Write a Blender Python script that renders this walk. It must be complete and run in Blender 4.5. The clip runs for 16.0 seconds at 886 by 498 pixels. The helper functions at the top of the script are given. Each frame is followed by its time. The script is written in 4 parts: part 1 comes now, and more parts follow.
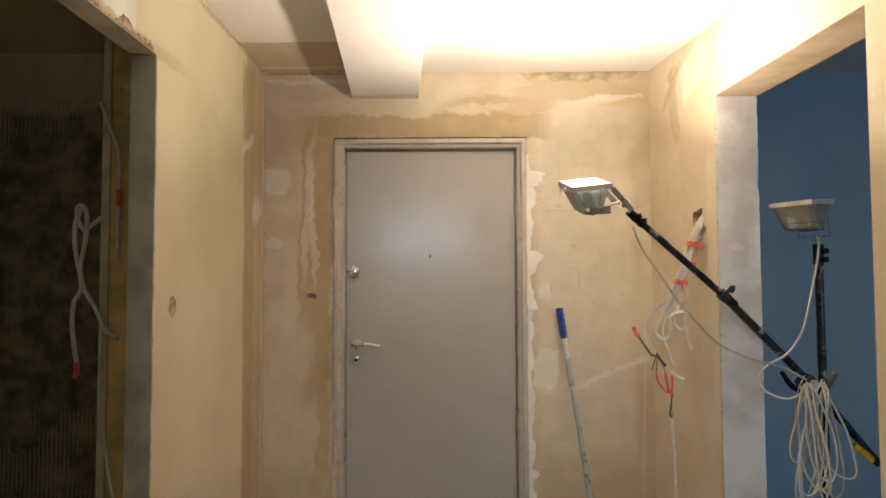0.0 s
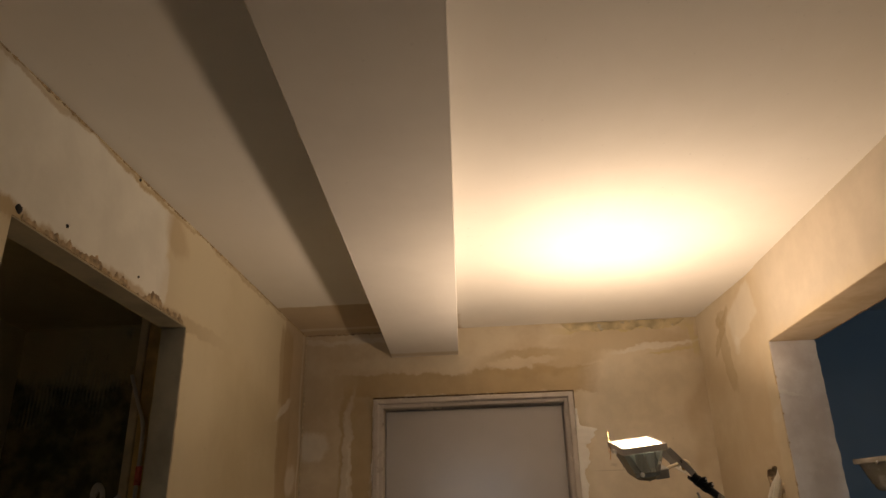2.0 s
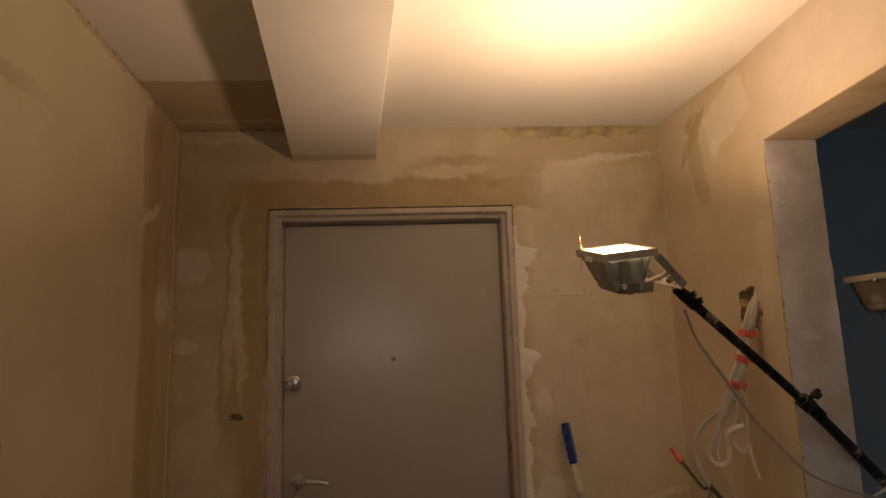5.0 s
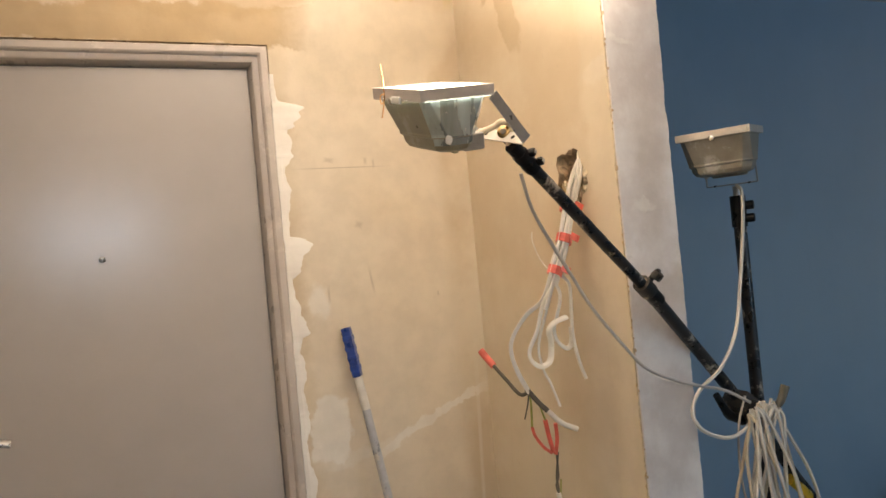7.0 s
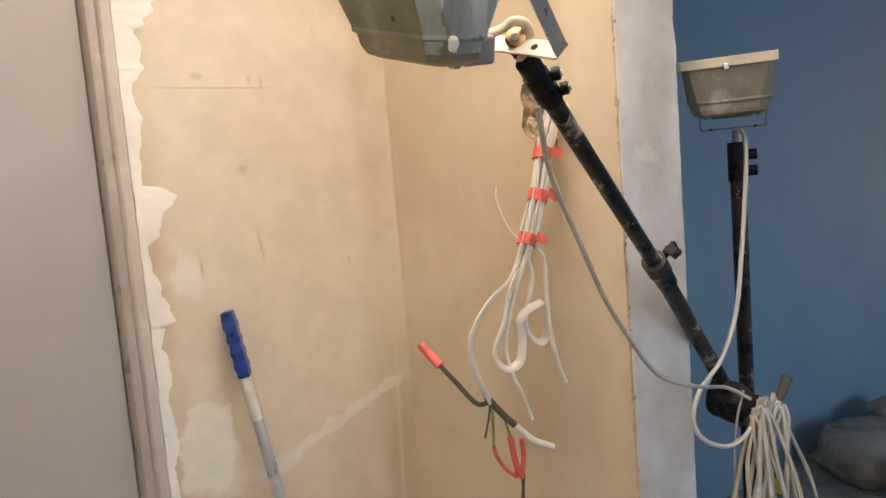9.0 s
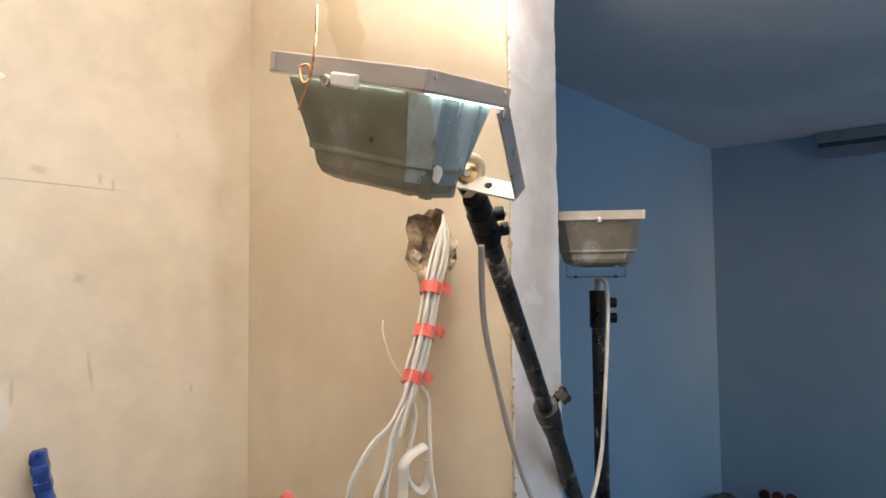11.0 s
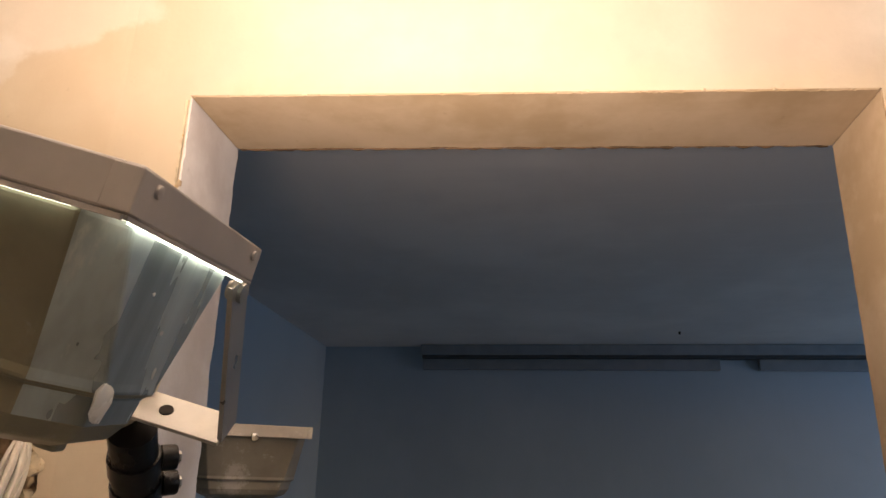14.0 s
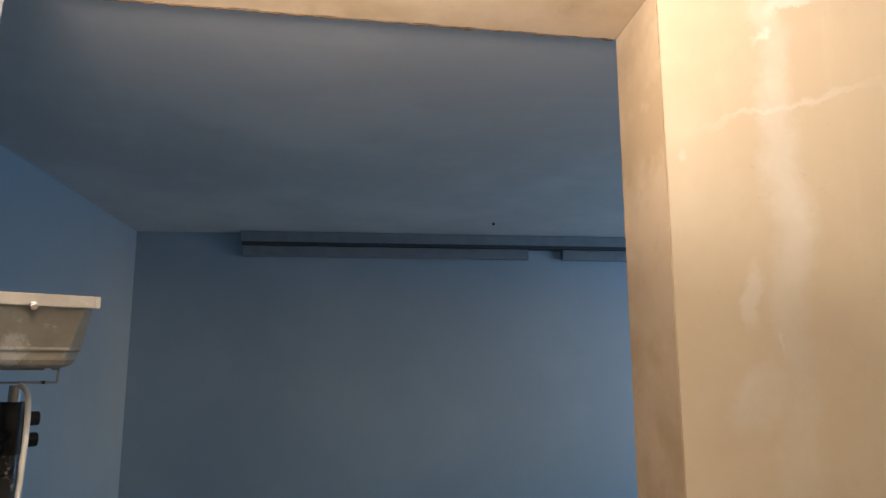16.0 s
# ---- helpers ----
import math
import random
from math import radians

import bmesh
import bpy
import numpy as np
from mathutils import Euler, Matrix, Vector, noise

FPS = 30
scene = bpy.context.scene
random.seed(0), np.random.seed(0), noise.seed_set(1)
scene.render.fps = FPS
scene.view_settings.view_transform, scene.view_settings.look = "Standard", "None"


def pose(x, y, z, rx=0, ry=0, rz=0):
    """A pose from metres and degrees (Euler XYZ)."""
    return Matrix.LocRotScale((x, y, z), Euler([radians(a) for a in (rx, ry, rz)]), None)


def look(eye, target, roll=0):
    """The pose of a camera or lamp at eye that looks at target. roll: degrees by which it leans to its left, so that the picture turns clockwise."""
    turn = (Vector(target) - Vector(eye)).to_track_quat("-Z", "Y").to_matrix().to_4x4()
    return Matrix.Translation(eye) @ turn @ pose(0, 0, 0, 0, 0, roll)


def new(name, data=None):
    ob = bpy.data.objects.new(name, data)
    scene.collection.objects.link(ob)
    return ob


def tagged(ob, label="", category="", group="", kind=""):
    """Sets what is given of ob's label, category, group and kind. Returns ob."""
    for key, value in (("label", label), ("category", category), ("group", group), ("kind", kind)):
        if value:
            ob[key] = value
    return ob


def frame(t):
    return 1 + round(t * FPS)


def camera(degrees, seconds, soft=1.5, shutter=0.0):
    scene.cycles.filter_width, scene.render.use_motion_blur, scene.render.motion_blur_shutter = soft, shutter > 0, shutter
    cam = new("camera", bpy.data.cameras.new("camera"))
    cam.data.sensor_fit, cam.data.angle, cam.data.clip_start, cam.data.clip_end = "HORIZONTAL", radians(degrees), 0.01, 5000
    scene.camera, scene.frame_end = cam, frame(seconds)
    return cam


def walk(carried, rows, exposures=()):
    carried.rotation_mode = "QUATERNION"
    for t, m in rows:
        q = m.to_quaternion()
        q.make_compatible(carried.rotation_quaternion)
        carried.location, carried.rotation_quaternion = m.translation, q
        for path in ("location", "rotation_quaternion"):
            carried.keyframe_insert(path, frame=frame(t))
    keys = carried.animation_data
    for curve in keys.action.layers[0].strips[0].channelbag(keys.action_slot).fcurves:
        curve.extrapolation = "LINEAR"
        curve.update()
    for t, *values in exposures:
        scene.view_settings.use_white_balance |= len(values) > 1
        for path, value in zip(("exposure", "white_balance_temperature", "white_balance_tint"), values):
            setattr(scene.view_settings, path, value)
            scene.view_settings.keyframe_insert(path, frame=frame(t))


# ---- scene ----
cam = camera(63.3, 16.0)
PATH = [
    (0, (0.579, 0.407, 1.363), (0.559, 2.405, 1.464), -0.2),
    (0.5, (0.623, 0.537, 1.355), (0.522, 2.52, 1.597), -0.9),
    (1, (0.705, 0.653, 1.412), (0.458, 2.578, 1.898), -0.3),
    (1.5, (0.704, 0.621, 1.423), (0.522, 2.512, 2.048), -0.7),
    (2, (0.67, 0.522, 1.442), (0.504, 2.365, 2.201), -1.4),
    (2.5, (0.644, 0.489, 1.447), (0.516, 2.266, 2.356), -1.7),
    (3, (0.653, 0.522, 1.453), (0.507, 2.246, 2.456), -2.9),
    (3.5, (0.702, 0.676, 1.462), (0.333, 2.323, 2.534), -0.6),
    (4, (0.703, 0.832, 1.449), (0.3, 2.593, 2.306), 0.2),
    (4.5, (0.588, 1.048, 1.427), (0.391, 2.91, 2.13), 0.1),
    (5, (0.501, 1.211, 1.396), (0.626, 3.171, 1.774), -1.9),
    (7.5, (0.621, 2.024, 1.46), (1.444, 3.844, 1.376), -5.2),
    (8, (0.673, 2.174, 1.495), (1.533, 3.967, 1.276), -4.7),
    (10.5, (0.575, 2.58, 1.513), (2.096, 3.879, 1.498), -2.4),
    (11, (0.568, 2.583, 1.525), (2.115, 3.845, 1.644), -0.5),
    (11.5, (0.611, 2.586, 1.549), (2.227, 3.744, 1.768), -1.0),
    (12, (0.733, 2.62, 1.58), (2.334, 3.745, 1.994), 1.6),
    (12.5, (0.805, 2.63, 1.59), (2.382, 3.736, 2.13), 3.3),
    (13, (0.823, 2.716, 1.604), (2.519, 3.582, 2.216), 3.2),
    (13.5, (0.81, 2.798, 1.608), (2.617, 3.367, 2.25), 2.2),
    (14, (0.797, 2.827, 1.605), (2.68, 3.078, 2.231), 1.4),
    (14.5, (0.781, 2.825, 1.598), (2.68, 2.882, 2.222), 1.2),
    (15, (0.766, 2.814, 1.6), (2.676, 2.732, 2.187), 0.8),
    (15.5, (0.771, 2.797, 1.588), (2.7, 2.65, 2.095), 0.9),
    (16, (0.784, 2.776, 1.567), (2.742, 2.561, 1.912), -0.2),
]
EXPOSURES = [(0, 1.0, 6600, 11), (0.5, 0.85, 6700, 12), (1.0, 0.24, 7500, 18), (1.5, -0.48, 7800, 18), (2.5, -0.66, 8300, 20), (3.5, -0.56, 8200, 20), (4.5, -0.83, 9150, 26), (5.2, -0.9, 9800, 27), (5.8, 0.0, 8100, 19), (6.5, 0.95, 6800, 13),
             (7.3, 1.27, 6550, 14), (8.2, 1.35, 6400, 13), (10.3, 1.4, 5600, 10), (11.0, 1.4, 5600, 10), (12.0, 1.16, 6000, 11), (12.5, 0.5, 6800, 17), (13.0, 0.4, 6950, 21), (14.5, 0.35, 6850, 23), (15.5, 0.4, 6850, 20), (16.0, 1.2, 6150, 14)]
walk(cam, [(t, look(eye, target, roll)) for t, eye, target, roll in PATH], EXPOSURES)

# ---- light ----
def node(nt, kind, **inputs):
    n = nt.nodes.new(kind)
    for k, v in inputs.items():
        n.inputs[k.replace("_", " ")].default_value = v
    return n


world = bpy.data.worlds.new("world")
scene.world = world
world.use_nodes = True
_sky = world.node_tree.nodes.new("ShaderNodeTexSky")
_sky.sky_type, _sky.sun_disc, _sky.sun_elevation, _sky.sun_rotation = "NISHITA", False, radians(8), radians(200)
_bg = world.node_tree.nodes["Background"]
_bg.inputs["Strength"].default_value = 0.08
world.node_tree.links.new(_sky.outputs[0], _bg.inputs["Color"])


def area_lamp(name, m, sx, sy, power, colour, spread=180):
    data = bpy.data.lights.new(name, "AREA")
    data.shape, data.size, data.size_y = "RECTANGLE", sx, sy
    data.energy, data.color, data.spread = power, colour, radians(spread)
    ob = new(name, data)
    ob.matrix_world = m
    return ob


# the lit work lamp's rim: its centre and its three axes
A_X, A_Y = Vector((0.987, 0.094, 0.114)).normalized(), Vector((-0.139, 0.957, 0.262)).normalized()
A_Z = A_X.cross(A_Y).normalized()
A_Y = A_Z.cross(A_X).normalized()
LAMP_A = Matrix.Translation((1.0775, 3.060, 1.742)) @ Matrix((A_X, A_Y, A_Z)).transposed().to_4x4()
B_X = Vector((0.857, 0.513, 0.06)).normalized()
B_Y = Vector((-0.513, 0.857, 0.0)).normalized()
LAMP_B = Matrix.Translation((1.996, 3.312, 1.694)) @ Matrix((B_X, B_Y, B_X.cross(B_Y))).transposed().to_4x4()

area_lamp("halogen_light", LAMP_A @ pose(0, 0, 0.003, 180), 0.115, 0.155, 18, (1.0, 0.84, 0.66), 170)
# daylight in the openings of the blue room and of the room behind
area_lamp("window_light", look((4.2, -1.04, 1.5), (4.2, 1.0, 1.5)), 1.5, 1.3, 12.5, (0.41, 0.71, 1.0))
for _x in (-0.10, 0.46):
    area_lamp("window_light", look((_x, -2.44, 2.03), (_x, 0.0, 2.03)), 0.36, 0.46, 2.5, (0.50, 0.74, 1.0), 125)


# ---- materials ----
def material(name):
    m = bpy.data.materials.new(name)
    m.use_nodes = True
    nt = m.node_tree
    return m, nt, nt.nodes["Principled BSDF"], nt.links.new


def mixc(nt, fac, a, b):
    n = nt.nodes.new("ShaderNodeMix")
    n.data_type = "RGBA"
    for sock, v in ((n.inputs[0], fac), (n.inputs[6], a), (n.inputs[7], b)):
        if isinstance(v, bpy.types.NodeSocket):
            nt.links.new(v, sock)
        elif sock is n.inputs[0]:
            sock.default_value = v
        else:
            sock.default_value = (*v, 1)
    return n.outputs[2]


def maths(nt, op, a, b=None, c=None):
    n = nt.nodes.new("ShaderNodeMath")
    n.operation = op
    for i, v in enumerate((a, b, c)):
        if v is None:
            continue
        if isinstance(v, bpy.types.NodeSocket):
            nt.links.new(v, n.inputs[i])
        else:
            n.inputs[i].default_value = v
    return n.outputs[0]


def smooth(nt, v, lo, hi, a=0.0, b=1.0):
    n = nt.nodes.new("ShaderNodeMapRange")
    n.interpolation_type = "SMOOTHSTEP"
    nt.links.new(v, n.inputs[0])
    for i, x in enumerate((lo, hi, a, b)):
        n.inputs[i + 1].default_value = x
    return n.outputs[0]


def noise_tex(nt, vec, scale, detail=4.0, rough=0.55, out=0):
    n = node(nt, "ShaderNodeTexNoise", Scale=scale, Detail=detail, Roughness=rough)
    nt.links.new(vec, n.inputs["Vector"])
    return n.outputs[out]


def simple(name, colour, rough=0.5, metal=0.0, scale=30.0, vary=0.25, bump=0.1, rough_vary=0.15, dirt=None, grain=None):
    """A plain surface with grain at two scales, and dirt in patches where a colour of dirt is given."""
    m, nt, b, link = material(name)
    co = nt.nodes.new("ShaderNodeTexCoord").outputs["Object"]
    if grain:
        run = nt.nodes.new("ShaderNodeMapping")
        link(co, run.inputs[0])
        run.inputs[3].default_value = grain
        co = run.outputs[0]
    fine, wide = noise_tex(nt, co, scale * 4), noise_tex(nt, co, scale)
    dark = tuple(c * (1 - vary) for c in colour)
    light = tuple(min(1, c * (1 + vary * 0.6)) for c in colour)
    col = mixc(nt, smooth(nt, wide, 0.3, 0.7), dark, light)
    col = mixc(nt, smooth(nt, fine, 0.55, 0.8, 0, 0.35), col, dark)
    if dirt:
        spots = noise_tex(nt, co, scale * 0.9, 6, 0.7)
        col = mixc(nt, smooth(nt, spots, 0.56, 0.66), col, dirt)
    link(col, b.inputs["Base Color"])
    link(smooth(nt, wide, 0.3, 0.7, max(0.05, rough - rough_vary), min(1, rough + rough_vary)), b.inputs["Roughness"])
    b.inputs["Metallic"].default_value = metal
    bp = node(nt, "ShaderNodeBump", Strength=bump, Distance=0.002)
    link(fine, bp.inputs["Height"])
    link(bp.outputs[0], b.inputs["Normal"])
    return m


def plaster(name, dark, light, patches=(), normal="y", wobble=0.05, cloud=2.2, rough=0.85, bump=0.25):
    """Skimmed wall: two tones of filler in clouds, then patches of other filler with torn edges.
    A patch: (shape, across, up, half across, half up, turn, colour, strength, edge); across runs along the wall."""
    m, nt, b, link = material(name)
    co = nt.nodes.new("ShaderNodeTexCoord").outputs["Object"]
    big, mid, fine = noise_tex(nt, co, cloud, 5, 0.6), noise_tex(nt, co, cloud * 5, 5, 0.6), noise_tex(nt, co, 130, 3)
    col = mixc(nt, smooth(nt, big, 0.36, 0.62), dark, light)
    col = mixc(nt, smooth(nt, mid, 0.55, 0.75, 0, 0.35), col, light)
    col = mixc(nt, smooth(nt, mid, 0.28, 0.42, 0.28, 0), col, dark)
    specks = noise_tex(nt, co, 55, 2, 0.5)
    col = mixc(nt, smooth(nt, specks, 0.70, 0.78, 0, 0.16), col, tuple(c * 0.55 for c in dark))
    stretch = nt.nodes.new("ShaderNodeMapping")
    link(co, stretch.inputs[0])
    stretch.inputs[3].default_value = (9, 9, 1.1) if normal != "z" else (9, 1.1, 9)
    streaks = noise_tex(nt, stretch.outputs[0], 2.0, 5, 0.65)
    col = mixc(nt, smooth(nt, streaks, 0.52, 0.72, 0, 0.22), col, light)
    col = mixc(nt, smooth(nt, streaks, 0.30, 0.46, 0.16, 0), col, dark)
    # torn outlines come from a bent copy of the coordinates
    n1, n2 = noise_tex(nt, co, 5, 3, 0.5, 1), noise_tex(nt, co, 22, 4, 0.6, 1)
    bent = co
    n3 = noise_tex(nt, co, 75, 3, 0.6, 1)
    for tex, amount in ((n1, wobble * 2), (n2, wobble * 1.0), (n3, wobble * 0.22)):
        sub = nt.nodes.new("ShaderNodeVectorMath")
        sub.operation = "SUBTRACT"
        link(tex, sub.inputs[0])
        sub.inputs[1].default_value = (0.5, 0.5, 0.5)
        mad = nt.nodes.new("ShaderNodeVectorMath")
        mad.operation = "MULTIPLY_ADD"
        link(sub.outputs[0], mad.inputs[0])
        mad.inputs[1].default_value = (amount, amount, amount)
        link(bent, mad.inputs[2])
        bent = mad.outputs[0]
    height = maths(nt, "MULTIPLY", mid, 0.5)
    for shape, a, u, ha, hu, turn, colour, strength, edge in patches:
        mp = nt.nodes.new("ShaderNodeMapping")
        mp.vector_type = "TEXTURE"
        link(co if shape == "mark" else bent, mp.inputs[0])
        loc, rot, size = {"y": ((a, 0, u), (0, radians(turn), 0), (ha, 1e3, hu)), "x": ((0, a, u), (radians(turn), 0, 0), (1e3, ha, hu)),
                          "z": ((a, u, 0), (0, 0, radians(turn)), (ha, hu, 1e3))}[normal]
        mp.inputs[1].default_value, mp.inputs[2].default_value, mp.inputs[3].default_value = loc, rot, size
        if shape == "oval":
            ln = nt.nodes.new("ShaderNodeVectorMath")
            ln.operation = "LENGTH"
            link(mp.outputs[0], ln.inputs[0])
            d = ln.outputs["Value"]
        else:
            ab = nt.nodes.new("ShaderNodeVectorMath")
            ab.operation = "ABSOLUTE"
            link(mp.outputs[0], ab.inputs[0])
            xyz = nt.nodes.new("ShaderNodeSeparateXYZ")
            link(ab.outputs[0], xyz.inputs[0])
            d = maths(nt, "MAXIMUM", maths(nt, "MAXIMUM", xyz.outputs[0], xyz.outputs[1]), xyz.outputs[2])
        mask = smooth(nt, d, 1 - edge, 1 + edge, strength, 0)
        tone = mixc(nt, smooth(nt, mid, 0.35, 0.65), tuple(c * 0.9 for c in colour), colour)
        col = mixc(nt, mask, col, tone)
        height = maths(nt, "MULTIPLY_ADD", mask, 0.4 if sum(colour) > sum(dark) else -0.3, height)
    link(col, b.inputs["Base Color"])
    b.inputs["Roughness"].default_value = rough
    height = maths(nt, "MULTIPLY_ADD", fine, 0.12, height)
    bp = node(nt, "ShaderNodeBump", Strength=bump, Distance=0.006)
    link(height, bp.inputs["Height"])
    link(bp.outputs[0], b.inputs["Normal"])
    return m


TAN, CREAM, OCHRE, WHITE, YELLOW = (0.55, 0.445, 0.31), (0.68, 0.595, 0.46), (0.46, 0.34, 0.19), (0.80, 0.77, 0.71), (0.60, 0.50, 0.24)
GREY, FILLER = (0.42, 0.40, 0.36), (0.86, 0.84, 0.79)
M_DOORWALL = plaster("putty_wall", TAN, CREAM, [
    ("box", 1.25, 1.40, 0.24, 0.85, 0, (0.74, 0.655, 0.53), 0.8, 0.12), ("box", -0.095, 1.46, 0.085, 0.68, 2, OCHRE, 0.75, 0.12), ("box", -0.05, 0.75, 0.035, 0.35, 4, OCHRE, 0.6, 0.3), ("box", 0.46, 2.165, 0.60, 0.058, 0, OCHRE, 0.8, 0.14), ("oval", 0.80, 2.25, 0.30, 0.065, -4, OCHRE, 0.6, 0.2), ("oval", 1.20, 2.35, 0.30, 0.06, 0, OCHRE, 0.45, 0.25), ("oval", 1.30, 2.10, 0.26, 0.14, -14, CREAM, 0.75, 0.12),
    ("oval", 0.72, 2.245, 0.17, 0.022, -6, CREAM, 0.7, 0.3), ("oval", -0.10, 1.62, 0.014, 0.26, -3, CREAM, 0.9, 0.3),
    ("oval", 0.20, 2.27, 0.40, 0.035, 2, CREAM, 0.7, 0.4), ("oval", -0.13, 1.75, 0.025, 0.35, 3, WHITE, 0.5, 0.3),
    ("oval", -0.30, 1.89, 0.085, 0.07, 10, WHITE, 0.6, 0.2), ("oval", -0.31, 1.58, 0.035, 0.03, 0, WHITE, 0.6, 0.3), ("oval", -0.22, 0.95, 0.09, 0.28, 10, CREAM, 0.8, 0.3),
    ("box", 1.052, 0.95, 0.052, 0.085, 6, FILLER, 0.62, 0.10), ("oval", 1.06, 1.33, 0.03, 0.06, 0, WHITE, 0.6, 0.3),
    ("mark", 1.157, 1.735, 0.103, 0.0015, 0, (0.26, 0.20, 0.14), 0.42, 0.7), ("mark", 1.118, 1.759, 0.012, 0.006, 10, (0.26, 0.20, 0.14), 0.30, 0.8), ("mark", 1.234, 1.754, 0.004, 0.008, 0, (0.26, 0.20, 0.14), 0.30, 0.8), ("mark", 1.26, 1.745, 0.003, 0.01, 0, (0.26, 0.20, 0.14), 0.30, 0.8), ("mark", 1.196, 1.557, 0.009, 0.008, 20, (0.26, 0.20, 0.14), 0.30, 0.8), ("mark", 1.221, 1.381, 0.003, 0.03, -8, (0.26, 0.20, 0.14), 0.30, 0.8), ("mark", 1.438, 1.321, 0.0025, 0.006, 0, (0.26, 0.20, 0.14), 0.30, 0.8), ("mark", 1.083, 1.35, 0.003, 0.02, 0, (0.26, 0.20, 0.14), 0.30, 0.8), ("mark", 1.398, 1.866, 0.002, 0.003, 0, (0.26, 0.20, 0.14), 0.30, 0.8),
    ("box", 1.38, 0.925, 0.19, 0.014, -24, FILLER, 0.55, 0.25), ("box", 1.14, 0.86, 0.12, 0.018, -6, WHITE, 0.3, 0.4), ("mark", 1.535, 0.7, 0.005, 0.30, 2, WHITE, 0.35, 0.9),
    ("box", 1.22, 2.41, 0.28, 0.018, 0, YELLOW, 0.8, 0.4), ("oval", 1.38, 2.305, 0.20, 0.014, -7, WHITE, 0.6, 0.3), ("oval", 1.44, 2.275, 0.11, 0.010, -10, YELLOW, 0.6, 0.4), ("box", 1.553, 2.33, 0.018, 0.08, 0, YELLOW, 0.5, 0.4), ("box", 1.25, 2.425, 0.20, 0.010, 0, GREY, 0.9, 0.4),
    ("box", -0.02, 2.40, 0.35, 0.012, 1, WHITE, 0.45, 0.6)],
    "y", 0.05)
M_LEFTWALL = plaster("cream_paint", (0.60, 0.52, 0.36), (0.68, 0.605, 0.445), [
    ("box", 3.83, 1.4, 0.17, 2.0, 0, TAN, 0.95, 0.04), ("box", 3.70, 2.21, 0.09, 0.17, 0, OCHRE, 0.62, 0.12), ("box", 3.72, 1.0, 0.085, 1.0, 0, OCHRE, 0.62, 0.10), ("oval", 3.70, 2.02, 0.12, 0.022, 30, WHITE, 0.7, 0.3),
    ("oval", 3.86, 1.72, 0.08, 0.06, 30, WHITE, 0.6, 0.3), ("box", 3.965, 1.2, 0.012, 1.2, 0, WHITE, 0.5, 0.5),
    ("box", 2.04, 2.27, 0.50, 0.19, -2, TAN, 0.25, 0.2), ("box", 2.06, 2.275, 0.41, 0.155, -2, (0.85, 0.85, 0.80), 0.85, 0.05), ("oval", 2.44, 2.20, 0.07, 0.10, 20, (0.82, 0.80, 0.74), 0.7, 0.15), ("oval", 2.52, 2.36, 0.09, 0.06, -30, OCHRE, 0.45, 0.3),
    ("box", 1.55, 1.2, 0.14, 1.3, 0, TAN, 0.45, 0.2), ("box", 2.0, 2.115, 0.75, 0.018, 0, OCHRE, 0.7, 0.5), ("box", 2.4, 2.43, 1.4, 0.008, 0, OCHRE, 0.6, 0.6)],
    "x", 0.035, cloud=1.2, bump=0.12)
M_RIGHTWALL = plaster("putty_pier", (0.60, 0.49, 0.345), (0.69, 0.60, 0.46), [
    # first patch tones down the lamplit area over the lintel against its glare
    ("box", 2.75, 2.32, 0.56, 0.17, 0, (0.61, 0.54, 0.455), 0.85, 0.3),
    ("oval", 3.744, 2.290, 0.136, 0.028, -45, OCHRE, 0.55, 0.12), ("oval", 3.732, 2.347, 0.062, 0.035, -29, OCHRE, 0.5, 0.15), ("oval", 3.722, 2.185, 0.185, 0.043, -102, OCHRE, 0.5, 0.14), ("box", 3.525, 2.300, 0.120, 0.085, -22, WHITE, 0.42, 0.12), ("oval", 3.600, 2.185, 0.026, 0.040, 20, WHITE, 0.35, 0.25), ("oval", 3.361, 1.850, 0.052, 0.03, 170, WHITE, 0.4, 0.25),
    ("oval", 3.42, 0.95, 0.10, 0.35, 0, WHITE, 0.4, 0.4), ("box", 3.37, 1.1, 0.06, 1.0, 0, CREAM, 0.6, 0.3), ("oval", 3.50, 1.2, 0.12, 0.4, 0, TAN, 0.4, 0.4),
    ("box", 2.18, 1.70, 0.024, 0.5, 0, WHITE, 0.42, 0.8), ("oval", 2.13, 2.12, 0.05, 0.008, -35, WHITE, 0.6, 0.5), ("oval", 2.20, 2.06, 0.022, 0.006, -30, WHITE, 0.6, 0.5), ("oval", 2.245, 1.53, 0.036, 0.045, 10, WHITE, 0.38, 0.35), ("oval", 2.24, 1.68, 0.018, 0.05, 5, WHITE, 0.4, 0.3), ("oval", 2.325, 1.885, 0.004, 0.008, 0, WHITE, 0.35, 0.5), ("oval", 2.20, 1.60, 0.005, 0.012, 0, WHITE, 0.7, 0.4), ("box", 2.16, 1.955, 0.11, 0.0045, -14, WHITE, 0.36, 0.8),
    ("oval", 2.10, 1.3, 0.2, 0.4, 0, TAN, 0.6, 0.4), ("oval", 2.25, 2.25, 0.12, 0.08, 0, WHITE, 0.5, 0.4)],
    "x", 0.05, cloud=1.6)
